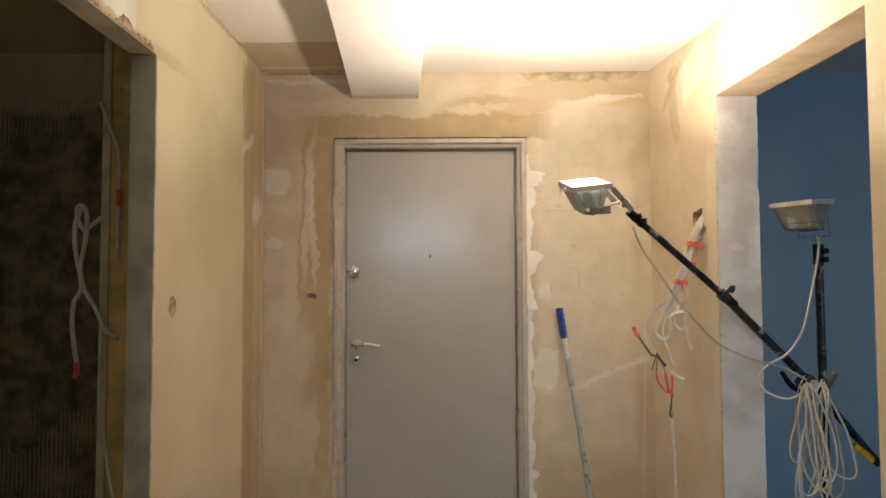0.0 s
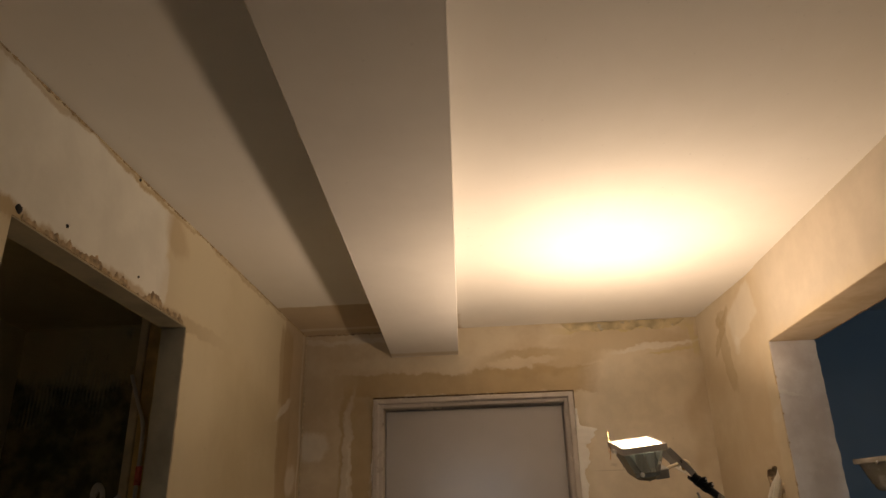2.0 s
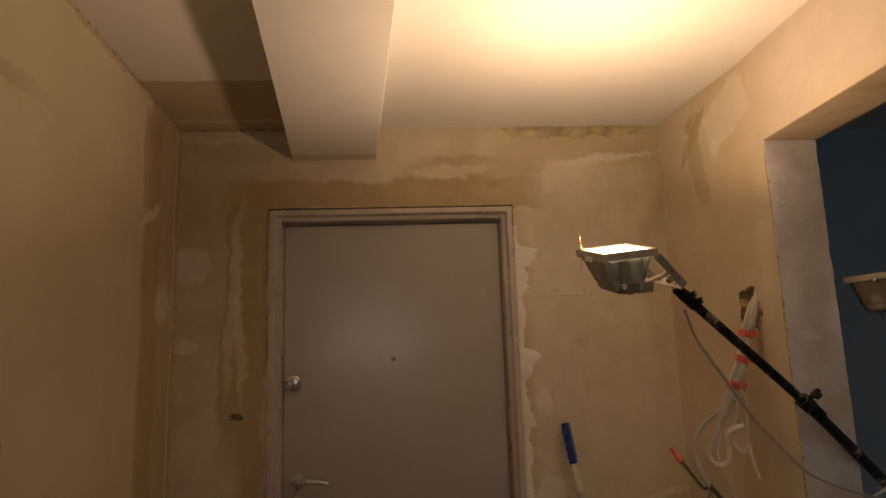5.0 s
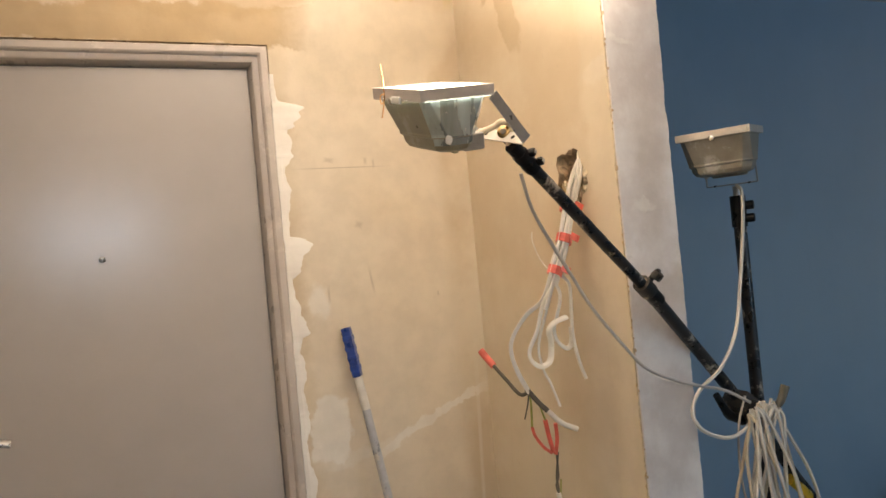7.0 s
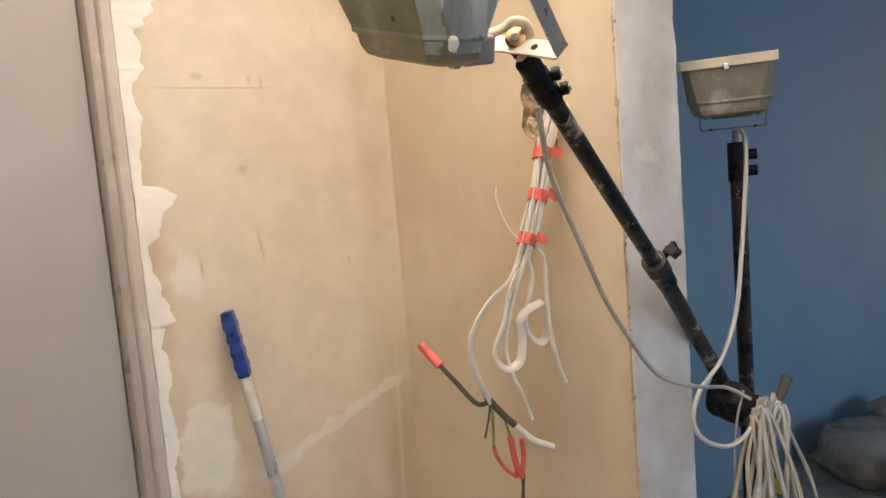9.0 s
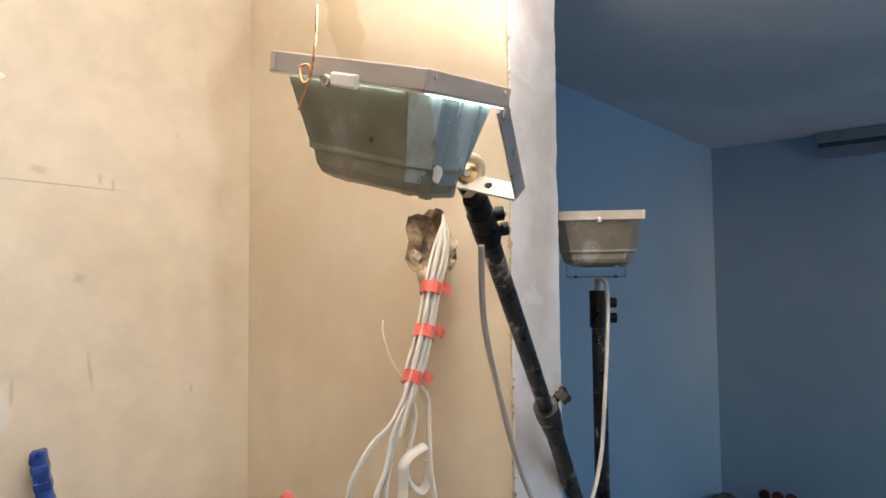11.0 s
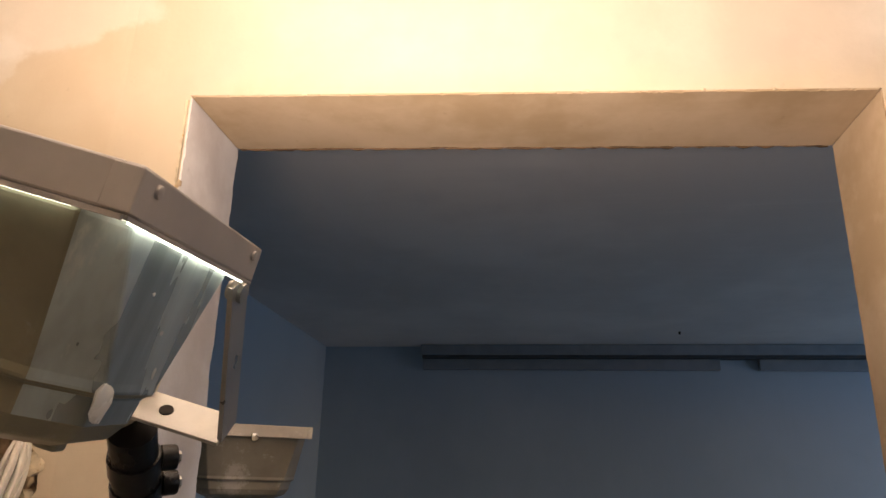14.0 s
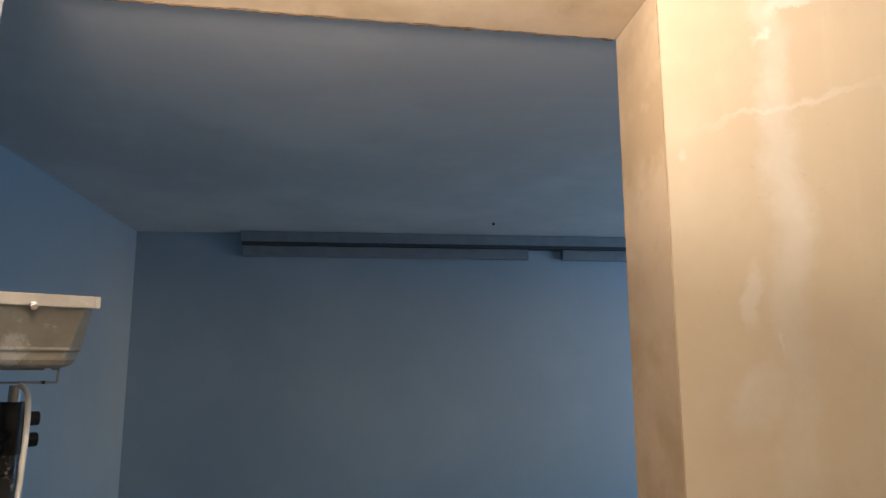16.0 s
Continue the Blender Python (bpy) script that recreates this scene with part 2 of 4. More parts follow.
M_REVEAL = plaster("white_filler", (0.63, 0.58, 0.555), (0.80, 0.77, 0.75), [
    ("oval", 1.70, 1.92, 0.035, 0.010, 12, FILLER, 0.6, 0.4), ("oval", 1.72, 1.53, 0.03, 0.012, 8, FILLER, 0.6, 0.4), ("box", 1.78, 1.28, 0.07, 0.05, -20, (0.56, 0.46, 0.35), 0.45, 0.5),
    ("oval", 1.76, 1.62, 0.05, 0.22, 0, (0.56, 0.48, 0.40), 0.35, 0.6)], "y", cloud=5, bump=0.4)
M_BATH = plaster("raw_bath_plaster", (0.66, 0.57, 0.36), (0.76, 0.67, 0.45), [], "z", cloud=2)
M_FILLER = plaster("fresh_filler", (0.78, 0.75, 0.70), (0.87, 0.85, 0.80), [], "y", cloud=5)
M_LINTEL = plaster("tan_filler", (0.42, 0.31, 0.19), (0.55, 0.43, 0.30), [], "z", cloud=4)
M_CEILING = plaster("white_ceiling", (0.76, 0.74, 0.70), (0.82, 0.80, 0.77), [
    ("box", -0.16, 3.80, 0.60, 0.27, 0, (0.56, 0.45, 0.31), 0.9, 0.03), ("box", -0.16, 3.90, 0.6, 0.02, 0, WHITE, 0.5, 0.4)], "z", 0.02, cloud=0.8, bump=0.06)
M_BEAM = plaster("white_box_board", (0.70, 0.68, 0.66), (0.78, 0.76, 0.74), [("box", 0.25, 3.96, 0.5, 0.03, 0, TAN, 0.6, 0.5)], "z", 0.02, cloud=0.9, bump=0.05)
M_BLUE = plaster("blue_paint", (0.305, 0.42, 0.535), (0.35, 0.47, 0.585), [], "x", cloud=0.8, rough=0.6, bump=0.05)
M_BLUECEIL = plaster("blueish_ceiling", (0.58, 0.57, 0.575), (0.71, 0.70, 0.70), [], "z", cloud=0.7, bump=0.04)
M_CONCRETE = simple("screed", (0.40, 0.38, 0.34), 0.9, scale=6, vary=0.3, bump=0.4)
M_DOOR = simple("door_enamel", (0.45, 0.425, 0.41), 0.21, scale=8, vary=0.025, bump=0.03, rough_vary=0.015)
M_FRAME = simple("frame_enamel", (0.52, 0.47, 0.43), 0.4, scale=14, vary=0.07, bump=0.05, dirt=(0.60, 0.545, 0.49))
M_CHROME = simple("worn_chrome", (0.72, 0.71, 0.70), 0.2, 1.0, scale=60, vary=0.1, bump=0.02)
M_RAWEDGE = simple("raw_grey_edge", (0.44, 0.39, 0.28), 0.9, scale=9, vary=0.25, bump=0.4)
M_SATIN = simple("satin_metal", (0.50, 0.49, 0.47), 0.36, 0.85, scale=60, vary=0.1, bump=0.02)
M_DARK = simple("dark_hollow", (0.03, 0.025, 0.02), 0.9, scale=40)
M_BLACK = simple("black_enamel", (0.015, 0.014, 0.014), 0.35, scale=24, vary=0.3, bump=0.1, dirt=(0.40, 0.36, 0.30))
M_RUBBER = simple("black_plastic", (0.008, 0.008, 0.008), 0.4, scale=30)
M_RUBBER.node_tree.nodes["Principled BSDF"].inputs["Specular IOR Level"].default_value = 0.3
M_ALU = simple("cast_aluminium", (0.34, 0.325, 0.24), 0.38, 0.45, scale=16, vary=0.25, bump=0.12, dirt=(0.46, 0.46, 0.42))
# streaked bare metal; reflected blue daylight is put into its base colour
M_GALVSHEEN = simple("bright_aluminium_sheen", (0.60, 0.68, 0.68), 0.30, 0.5, scale=24, vary=0.45, bump=0.08, dirt=(0.84, 0.88, 0.85), grain=(1, 1, 0.14))
M_RIM = simple("grey_lacquer", (0.54, 0.50, 0.475), 0.45, 0.1, scale=20, vary=0.12, bump=0.06)
M_RIMB = simple("cream_lacquer", (0.62, 0.57, 0.50), 0.5, 0.0, scale=20, vary=0.14, dirt=(0.74, 0.70, 0.64))
M_BODYB = simple("dusty_lacquer", (0.34, 0.31, 0.25), 0.6, 0.1, scale=13, vary=0.2, dirt=(0.58, 0.55, 0.50))
M_ZINC = simple("zinc_bracket", (0.46, 0.46, 0.45), 0.4, 0.7, scale=24, vary=0.15, bump=0.05)
# white of the spilt paint, also the glint painted on the lit lamp's clip
M_WHITEGLINT = simple("white_paint_and_glint", (0.88, 0.87, 0.84), 0.3, 0.0, scale=30, vary=0.05)
M_BRACKET = simple("white_bracket", (0.66, 0.63, 0.57), 0.5, 0.1, scale=24, vary=0.15)
M_HUB = simple("dirty_casting", (0.05, 0.045, 0.04), 0.6, 0.2, scale=22, vary=0.4, bump=0.3, dirt=(0.34, 0.28, 0.19))
M_LEVER = simple("dull_lever", (0.16, 0.16, 0.14), 0.6, scale=22, vary=0.3)
M_BRASS = simple("brass", (0.62, 0.45, 0.22), 0.3, 1.0, scale=60)
M_COPPER = simple("copper_wire", (0.72, 0.42, 0.20), 0.35, 0.9, scale=80)
M_PVC = simple("white_pvc", (0.74, 0.71, 0.65), 0.45, scale=20, vary=0.12, bump=0.04)
M_PVCGREY = simple("grey_pvc", (0.56, 0.53, 0.49), 0.5, scale=20, vary=0.12, bump=0.04)
M_CREAMPVC = simple("cream_pvc", (0.74, 0.64, 0.48), 0.45, scale=20, vary=0.12, bump=0.04)
M_TAPE = simple("red_tape", (0.76, 0.15, 0.11), 0.4, scale=40, vary=0.2)
M_WIREDARK = simple("dark_wire", (0.09, 0.08, 0.06), 0.5, scale=60)
M_WIREGREEN = simple("green_wire", (0.30, 0.32, 0.08), 0.5, scale=60)
M_BLUEGRIP = simple("blue_grip", (0.02, 0.06, 0.30), 0.4, scale=40, vary=0.3, bump=0.3)
M_POLE = simple("grey_tube", (0.52, 0.53, 0.56), 0.4, 0.3, scale=20, vary=0.12, dirt=(0.66, 0.62, 0.56))
M_YELLOW = simple("yellow_plastic", (0.75, 0.46, 0.02), 0.4, scale=30, vary=0.2)
M_SACK = simple("white_plastic", (0.62, 0.63, 0.63), 0.7, scale=10, vary=0.25, bump=0.4)
M_LIDPALE = simple("dusty_lid", (0.46, 0.45, 0.43), 0.7, scale=7, vary=0.4, dirt=(0.36, 0.32, 0.27))
M_LIDBROWN = simple("stained_lid", (0.40, 0.36, 0.30), 0.7, scale=7, vary=0.4, dirt=(0.24, 0.19, 0.13))
M_SACKBROWN = simple("brown_paper", (0.13, 0.105, 0.075), 0.8, scale=8, vary=0.4, bump=0.4)
M_OFFCUT = simple("dark_board", (0.07, 0.06, 0.05), 0.7, scale=8, vary=0.5, bump=0.3)
M_SACKDARK = simple("dark_sack", (0.06, 0.06, 0.055), 0.7, scale=10, vary=0.4, bump=0.4)
M_WOOD = simple("raw_timber", (0.74, 0.54, 0.22), 0.7, scale=9, vary=0.35, bump=0.2)
M_STUD = simple("dusty_stud", (0.74, 0.62, 0.40), 0.6, 0.0, scale=9, vary=0.25)
M_SOCKET = simple("red_box", (0.15, 0.03, 0.025), 0.5, scale=40)
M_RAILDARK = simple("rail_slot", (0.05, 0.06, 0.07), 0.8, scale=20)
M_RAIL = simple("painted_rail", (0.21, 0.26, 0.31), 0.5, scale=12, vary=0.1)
M_LINTELDARK = simple("dark_crack", (0.16, 0.10, 0.055), 0.95, scale=30, vary=0.5, bump=0.6)
M_EDGE = simple("cream_crumbs", (0.66, 0.56, 0.40), 0.95, scale=40, vary=0.3, bump=0.6, dirt=(0.52, 0.36, 0.18))
M_CRUMBLE = simple("broken_mortar", (0.44, 0.33, 0.21), 0.95, scale=40, vary=0.5, bump=0.8)


def adhesive():
    """Dark wall coated with combed tile adhesive."""
    m, nt, b, link = material("combed_adhesive")
    co = nt.nodes.new("ShaderNodeTexCoord").outputs["Object"]
    wide, mid = noise_tex(nt, co, 2.6, 5, 0.65), noise_tex(nt, co, 9, 5, 0.6)
    wave = node(nt, "ShaderNodeTexWave", Scale=16.0, Distortion=2.0, Detail=2.0)
    wave.bands_direction = "X"
    link(co, wave.inputs["Vector"])
    combed = maths(nt, "MULTIPLY", smooth(nt, wide, 0.52, 0.60), wave.outputs["Fac"])
    col = mixc(nt, smooth(nt, mid, 0.35, 0.7), (0.11, 0.09, 0.04), (0.34, 0.275, 0.12))
    xyz = nt.nodes.new("ShaderNodeSeparateXYZ")
    link(co, xyz.inputs[0])
    # mustard stain along the top, its paleness standing for light under the ceiling
    edge = maths(nt, "MULTIPLY_ADD", wide, 0.35, xyz.outputs[2])
    col = mixc(nt, smooth(nt, edge, 2.33, 2.40, 0, 0.85), col, (0.58, 0.46, 0.22))
    col = mixc(nt, maths(nt, "MULTIPLY", combed, 0.7), col, (0.48, 0.40, 0.22))
    link(col, b.inputs["Base Color"])
    b.inputs["Roughness"].default_value = 0.8
    bp = node(nt, "ShaderNodeBump", Strength=0.8, Distance=0.01)
    link(combed, bp.inputs["Height"])
    link(bp.outputs[0], b.inputs["Normal"])
    return m


M_ADHESIVE = adhesive()
M_FOAM = simple("old_foam", (0.56, 0.47, 0.30), 0.9, scale=14, vary=0.35, bump=0.6, dirt=(0.42, 0.40, 0.34))


def glowing(strength):
    m, nt, b, link = material("lamp_glow")
    b.inputs["Base Color"].default_value = (0.9, 0.9, 0.88, 1)
    b.inputs["Emission Color"].default_value = (1.0, 0.86, 0.62, 1)
    b.inputs["Emission Strength"].default_value = strength
    return m


M_GLOW = glowing(14.0)
# for strips added under the rim, which glow in place of leaking lamplight
M_LEAK = glowing(4.0)
M_LEAK.node_tree.nodes["Principled BSDF"].inputs["Emission Color"].default_value = (0.90, 1.0, 0.78, 1)
M_GLASS = simple("frosted_glass", (0.30, 0.31, 0.32), 0.15, scale=20, vary=0.1)


# ---- mesh helpers ----
def part(name, bm, mat, parent=None, label=""):
    me = bpy.data.meshes.new(name)
    bmesh.ops.recalc_face_normals(bm, faces=bm.faces[:])
    bm.to_mesh(me)
    bm.free()
    for mt in (mat if isinstance(mat, (list, tuple)) else (mat,)):
        me.materials.append(mt)
    ob = new(name, me)
    if parent:
        ob.parent = parent
    if label:
        ob["label"] = label
    return ob


def soft_shade(ob, angle=40):
    ob.data.set_sharp_from_angle(angle=radians(angle))
    for p in ob.data.polygons:
        p.use_smooth = True
    return ob


def setting(ob, label, category):
    return tagged(ob, label, category, kind="structure")


def box(lo, hi, bevel=0.0, m=None, bm=None):
    bm = bm or bmesh.new()
    made = bmesh.ops.create_cube(bm, size=1)["verts"]
    lo, hi = Vector(lo), Vector(hi)
    for v in made:
        v.co = Vector([lo[i] + (v.co[i] + 0.5) * (hi[i] - lo[i]) for i in range(3)])
    if bevel:
        edges = list({e for v in made for e in v.link_edges})
        bmesh.ops.bevel(bm, geom=edges, offset=bevel, segments=2, affect="EDGES", profile=0.5)
    if m:
        bmesh.ops.transform(bm, matrix=m, verts=bm.verts[:])
    return bm


def prism(outline, axis, a, b, bm=None):
    """A polygon in the two other axes, drawn out along the axis from a to b."""
    bm = bm or bmesh.new()
    put = {"x": lambda p, q, r: (r, p, q), "y": lambda p, q, r: (p, r, q), "z": lambda p, q, r: (p, q, r)}[axis]
    ring = [[bm.verts.new(put(p, q, r)) for p, q in outline] for r in (a, b)]
    n = len(outline)
    for i in range(n):
        bm.faces.new((ring[0][i], ring[0][(i + 1) % n], ring[1][(i + 1) % n], ring[1][i]))
    bm.faces.new(ring[0])
    bm.faces.new(ring[1])
    return bm


def curve_points(points, steps=6):
    pts = [Vector(p) for p in points]
    if len(pts) < 3:
        return pts
    pts = [2 * pts[0] - pts[1], *pts, 2 * pts[-1] - pts[-2]]
    out = []
    for i in range(1, len(pts) - 2):
        a, b, c, d = pts[i - 1:i + 3]
        for k in range(steps):
            t = k / steps
            out.append(0.5 * (2 * b + (c - a) * t + (2 * a - 5 * b + 4 * c - d) * t * t + (3 * b - a - 3 * c + d) * t ** 3))
    return out + [pts[-2]]


def tube(points, r, seg=8, bm=None, steps=6, flat=1.0, radii=None):
    """A round or flattened tube swept along a smooth line."""
    bm = bm or bmesh.new()
    pts = curve_points(points, steps)
    rings, side = [], None
    for i, p in enumerate(pts):
        way = (pts[min(i + 1, len(pts) - 1)] - pts[max(i - 1, 0)]).normalized()
        if side is None:
            side = way.orthogonal().normalized()
        side = (side - way * side.dot(way)).normalized()
        up = way.cross(side)
        rr = r if radii is None else radii[0] + (radii[1] - radii[0]) * i / (len(pts) - 1)
        rings.append([bm.verts.new(p + rr * (math.cos(2 * math.pi * k / seg) * side + flat * math.sin(2 * math.pi * k / seg) * up)) for k in range(seg)])
    for a, b in zip(rings, rings[1:]):
        for k in range(seg):
            bm.faces.new((a[k], a[(k + 1) % seg], b[(k + 1) % seg], b[k]))
    bm.faces.new(rings[0])
    bm.faces.new(rings[-1])
    return bm


def disc(centre, axis, r, depth, seg=24, bevel=0.0, bm=None):
    """A turned disc or short cylinder from the centre along the axis, with a rounded rim."""
    bm = bm or bmesh.new()
    axis = Vector(axis).normalized()
    s = axis.orthogonal().normalized()
    u = axis.cross(s)
    prof = [(r, 0), (r, depth - bevel), (r - bevel * 0.3, depth - bevel * 0.3), (r - bevel, depth)] if bevel else [(r, 0), (r, depth)]
    rings = [[bm.verts.new(Vector(centre) + axis * h + rr * (math.cos(2 * math.pi * k / seg) * s + math.sin(2 * math.pi * k / seg) * u)) for k in range(seg)] for rr, h in prof]
    for a, b in zip(rings, rings[1:]):
        for k in range(seg):
            bm.faces.new((a[k], a[(k + 1) % seg], b[(k + 1) % seg], b[k]))
    bm.faces.new(rings[0])
    bm.faces.new(rings[-1])
    return bm


def loft(sections, bm=None):
    """Closed skin over rectangles: (x0, x1, y0, y1, z, corner cut)."""
    bm = bm or bmesh.new()
    rings = []
    for x0, x1, y0, y1, z, c in sections:
        o = [(x0 + c, y0), (x1 - c, y0), (x1, y0 + c), (x1, y1 - c), (x1 - c, y1), (x0 + c, y1), (x0, y1 - c), (x0, y0 + c)]
        rings.append([bm.verts.new((x, y, z)) for x, y in o])
    for a, b in zip(rings, rings[1:]):
        for k in range(8):
            bm.faces.new((a[k], a[(k + 1) % 8], b[(k + 1) % 8], b[k]))
    bm.faces.new(rings[0])
    bm.faces.new(rings[-1])
    return bm


def carve(ob, cutters):
    """Cuts the meshes of the cutters out of ob, and removes them."""
    for c in cutters:
        mod = ob.modifiers.new("cut", "BOOLEAN")
        mod.object, mod.operation, mod.solver = c, "DIFFERENCE", "EXACT"
    bpy.context.view_layer.update()
    me = bpy.data.meshes.new_from_object(ob.evaluated_get(bpy.context.evaluated_depsgraph_get()))
    ob.modifiers.clear()
    ob.data = me
    for c in cutters:
        bpy.data.objects.remove(c)
    return ob


def lump(centre, size, seed, rough=0.25, detail=3, mat=None):
    """A rough blob, to cut craters with."""
    bm = bmesh.new()
    bmesh.ops.create_icosphere(bm, subdivisions=detail, radius=1)
    for v in bm.verts:
        n = noise.noise(v.co * 2.3 + Vector((seed, 0, 0))) * rough + noise.noise(v.co * 6 + Vector((0, seed, 0))) * rough * 0.4
        v.co = Vector([v.co[i] * (1 + n) * size[i] + centre[i] for i in range(3)])
    return bm


# ---- the hall ----
H, XL, XR, YD = 2.44, -0.355, 1.660, 4.0
ROOM_H = 2.505
setting(part("floor", box((-2.3, -2.6, -0.12), (5.9, 4.6, 0)), M_CONCRETE), "dusty grey concrete screed under all the rooms", "floor")

# door wall: left of the door, right of it and above it
bm = box((-0.6, YD, 0), (-0.004, YD + 0.2, H + 0.1))
box((0.965, YD, 0), (1.585, YD + 0.2, H + 0.1), bm=bm)
box((-0.004, YD, 2.109), (0.965, YD + 0.2, H + 0.1), bm=bm)
wall_door = setting(part("wall_north", bm, [M_DOORWALL, M_CRUMBLE]), "patchy tan filler wall round the entrance door", "wall")
carve(wall_door, [part("cutter", lump((-0.116, YD, 1.31), (0.028, 0.03, 0.016), 4, 0.3), M_CRUMBLE)])

# left wall with the doorway into the dark bathroom
XI = XL - 0.08
bm = box((XI - 0.001, 2.6565, 0), (XL - 0.001, 2.6595, 2.1015))
box((XI - 0.001, 1.8035, 2.1015), (XL - 0.001, 2.6595, 2.1045), bm=bm)
setting(part("trim", bm, M_RAWEDGE), "grey raw edge of the bathroom doorway", "trim")
bm = box((XI, 2.66, 0), (XL, YD, H + 0.02))
# unseen made-up gap, y -0.10 to 1.30, lets lamplight into the bathroom
box((XI, -2.5, 0), (XL, -0.10, H + 0.02), bm=bm)
box((XI, 1.30, 0), (XL, 1.80, H + 0.02), bm=bm)
box((XI, 1.80, 2.105), (XL, 2.66, H + 0.02), bm=bm)
wall_left = setting(part("wall_west", bm, [M_LEFTWALL, M_CRUMBLE]), "cream painted thin wall with raw filler patches", "wall")
carve(wall_left, [part("cutter", lump((XL + 0.004, 2.819, 1.294), (0.016, 0.034, 0.038), 2, 0.05), M_CRUMBLE)])

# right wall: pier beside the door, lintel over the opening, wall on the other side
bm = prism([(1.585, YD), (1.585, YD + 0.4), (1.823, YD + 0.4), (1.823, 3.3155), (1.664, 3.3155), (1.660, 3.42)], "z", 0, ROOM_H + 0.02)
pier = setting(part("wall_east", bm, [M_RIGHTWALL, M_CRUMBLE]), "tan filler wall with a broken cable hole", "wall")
carve(pier, [part("cutter", lump((1.645, 3.500, 1.612), (0.060, 0.060, 0.076), 9, 0.40), M_CRUMBLE)])
def askew(bm):
    """The wall with the opening runs out of square: its far end stands 6 cm further from the hall's axis."""
    for v in bm.verts:
        s = min(1.0, max(0.0, (3.3155 - v.co.y) / 0.934))
        v.co.x += 0.060 * s
        v.co.y -= 0.0265 * s
        if 2.09 < v.co.z < 2.14:
            v.co.z += 0.029 * s
    return bm


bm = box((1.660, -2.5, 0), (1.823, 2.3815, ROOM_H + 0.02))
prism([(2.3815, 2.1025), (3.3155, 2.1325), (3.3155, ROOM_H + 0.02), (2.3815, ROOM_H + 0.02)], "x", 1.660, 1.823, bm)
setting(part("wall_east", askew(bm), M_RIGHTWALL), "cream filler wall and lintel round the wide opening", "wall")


def ragged(corners, edges, along, n, amount, seed):
    """A thin slab between two corners, cut in n steps along one axis, whose far x edge is chipped."""
    rnd = random.Random(seed)
    (x0, y0, z0), (x1, y1, z1) = corners
    bm = bmesh.new()
    rings = []
    for i in range(n + 1):
        t = i / n
        far = t * max(z1 - z0, y1 - y0)
        rough = noise.noise(Vector((far * 22, seed, 0))) * 0.5 + noise.noise(Vector((far * 75, seed, 5))) * 0.5
        bite = max(0.0, noise.noise(Vector((far * 11, seed, 9))) - 0.25) * 2.0
        back = x1 + amount * (0.7 * rough - bite + 0.25 * rnd.random() ** 2)
        near = x0 + amount * edges * max(0.0, 0.8 * noise.noise(Vector((far * 40, seed, 14))) + 0.5 * rnd.random() ** 3)
        if along == "z":
            z = z0 + (z1 - z0) * t
            ring = [(near, y0, z), (back, y0, z), (back, y1, z), (x0, y1, z)]
        else:
            y = y0 + (y1 - y0) * t
            drop = 0.030 * t
            ring = [(near, y, z0 + drop), (back, y, z0 + drop), (back, y, z1 + drop), (x0, y, z1 + drop)]
        rings.append([bm.verts.new(p) for p in ring])
    for a, b in zip(rings, rings[1:]):
        for k in range(4):
            bm.faces.new((a[k], a[(k + 1) % 4], b[(k + 1) % 4], b[k]))
    bm.faces.new(rings[0])
    bm.faces.new(rings[-1])
    return bm


setting(part("trim", ragged(((1.6625, 3.313, 0), (1.829, 3.3155, 2.129)), 1, "z", 420, 0.007, 3), M_REVEAL), "white filler reveal of the opening with a chipped edge", "trim")
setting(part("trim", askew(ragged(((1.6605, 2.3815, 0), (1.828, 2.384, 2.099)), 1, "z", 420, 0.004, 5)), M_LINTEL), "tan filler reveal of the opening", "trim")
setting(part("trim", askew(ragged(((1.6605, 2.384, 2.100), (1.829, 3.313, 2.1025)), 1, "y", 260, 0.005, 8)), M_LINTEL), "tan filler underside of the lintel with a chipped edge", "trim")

rnd = random.Random(21)
bm = bmesh.new()
for k in range(34):
    z = rnd.uniform(0.5, 2.12)
    r = 0.0025 + 0.006 * rnd.random() ** 2
    one = lump((1.6625 + rnd.uniform(-0.001, 0.002), 3.3145 + rnd.uniform(-0.001, 0.004), z), (0.003, r * 0.7, r), k, 0.4, 1)
    scrap = bpy.data.meshes.new("scrap")
    one.to_mesh(scrap)
    one.free()
    bm.from_mesh(scrap)
    bpy.data.meshes.remove(scrap)
setting(part("trim", bm, M_LINTEL), "crumbs of ochre foam along the reveal's edge", "trim")

rnd = random.Random(5)
bm = bmesh.new()
rings = []
for i in range(121):
    x = 0.93 + 0.60 * i / 120
    top = 2.437
    low = 2.398 + 0.020 * noise.noise(Vector((x * 14, 1, 0))) + 0.008 * noise.noise(Vector((x * 60, 2, 0)))
    out = 0.007 + 0.006 * noise.noise(Vector((x * 25, 3, 0))) + 0.003 * noise.noise(Vector((x * 90, 4, 0)))
    ends = min(1.0, (x - 0.93) * 20, (1.53 - x) * 20)
    out, low = out * ends, top - (top - low) * max(0.05, ends)
    rings.append([bm.verts.new(p) for p in ((x, 4.001, low - 0.004), (x, 3.9985 - out * 0.5, low), (x, 3.9985 - out, (low + top) / 2), (x, 3.9985 - out * 0.6, top - 0.004), (x, 4.001, top))])
for a, b in zip(rings, rings[1:]):
    for k in range(4):
        bm.faces.new((a[k], a[k + 1], b[k + 1], b[k]))
setting(soft_shade(part("trim", bm, M_FOAM), 60), "lumpy strip of old yellow foam under the ceiling", "trim")



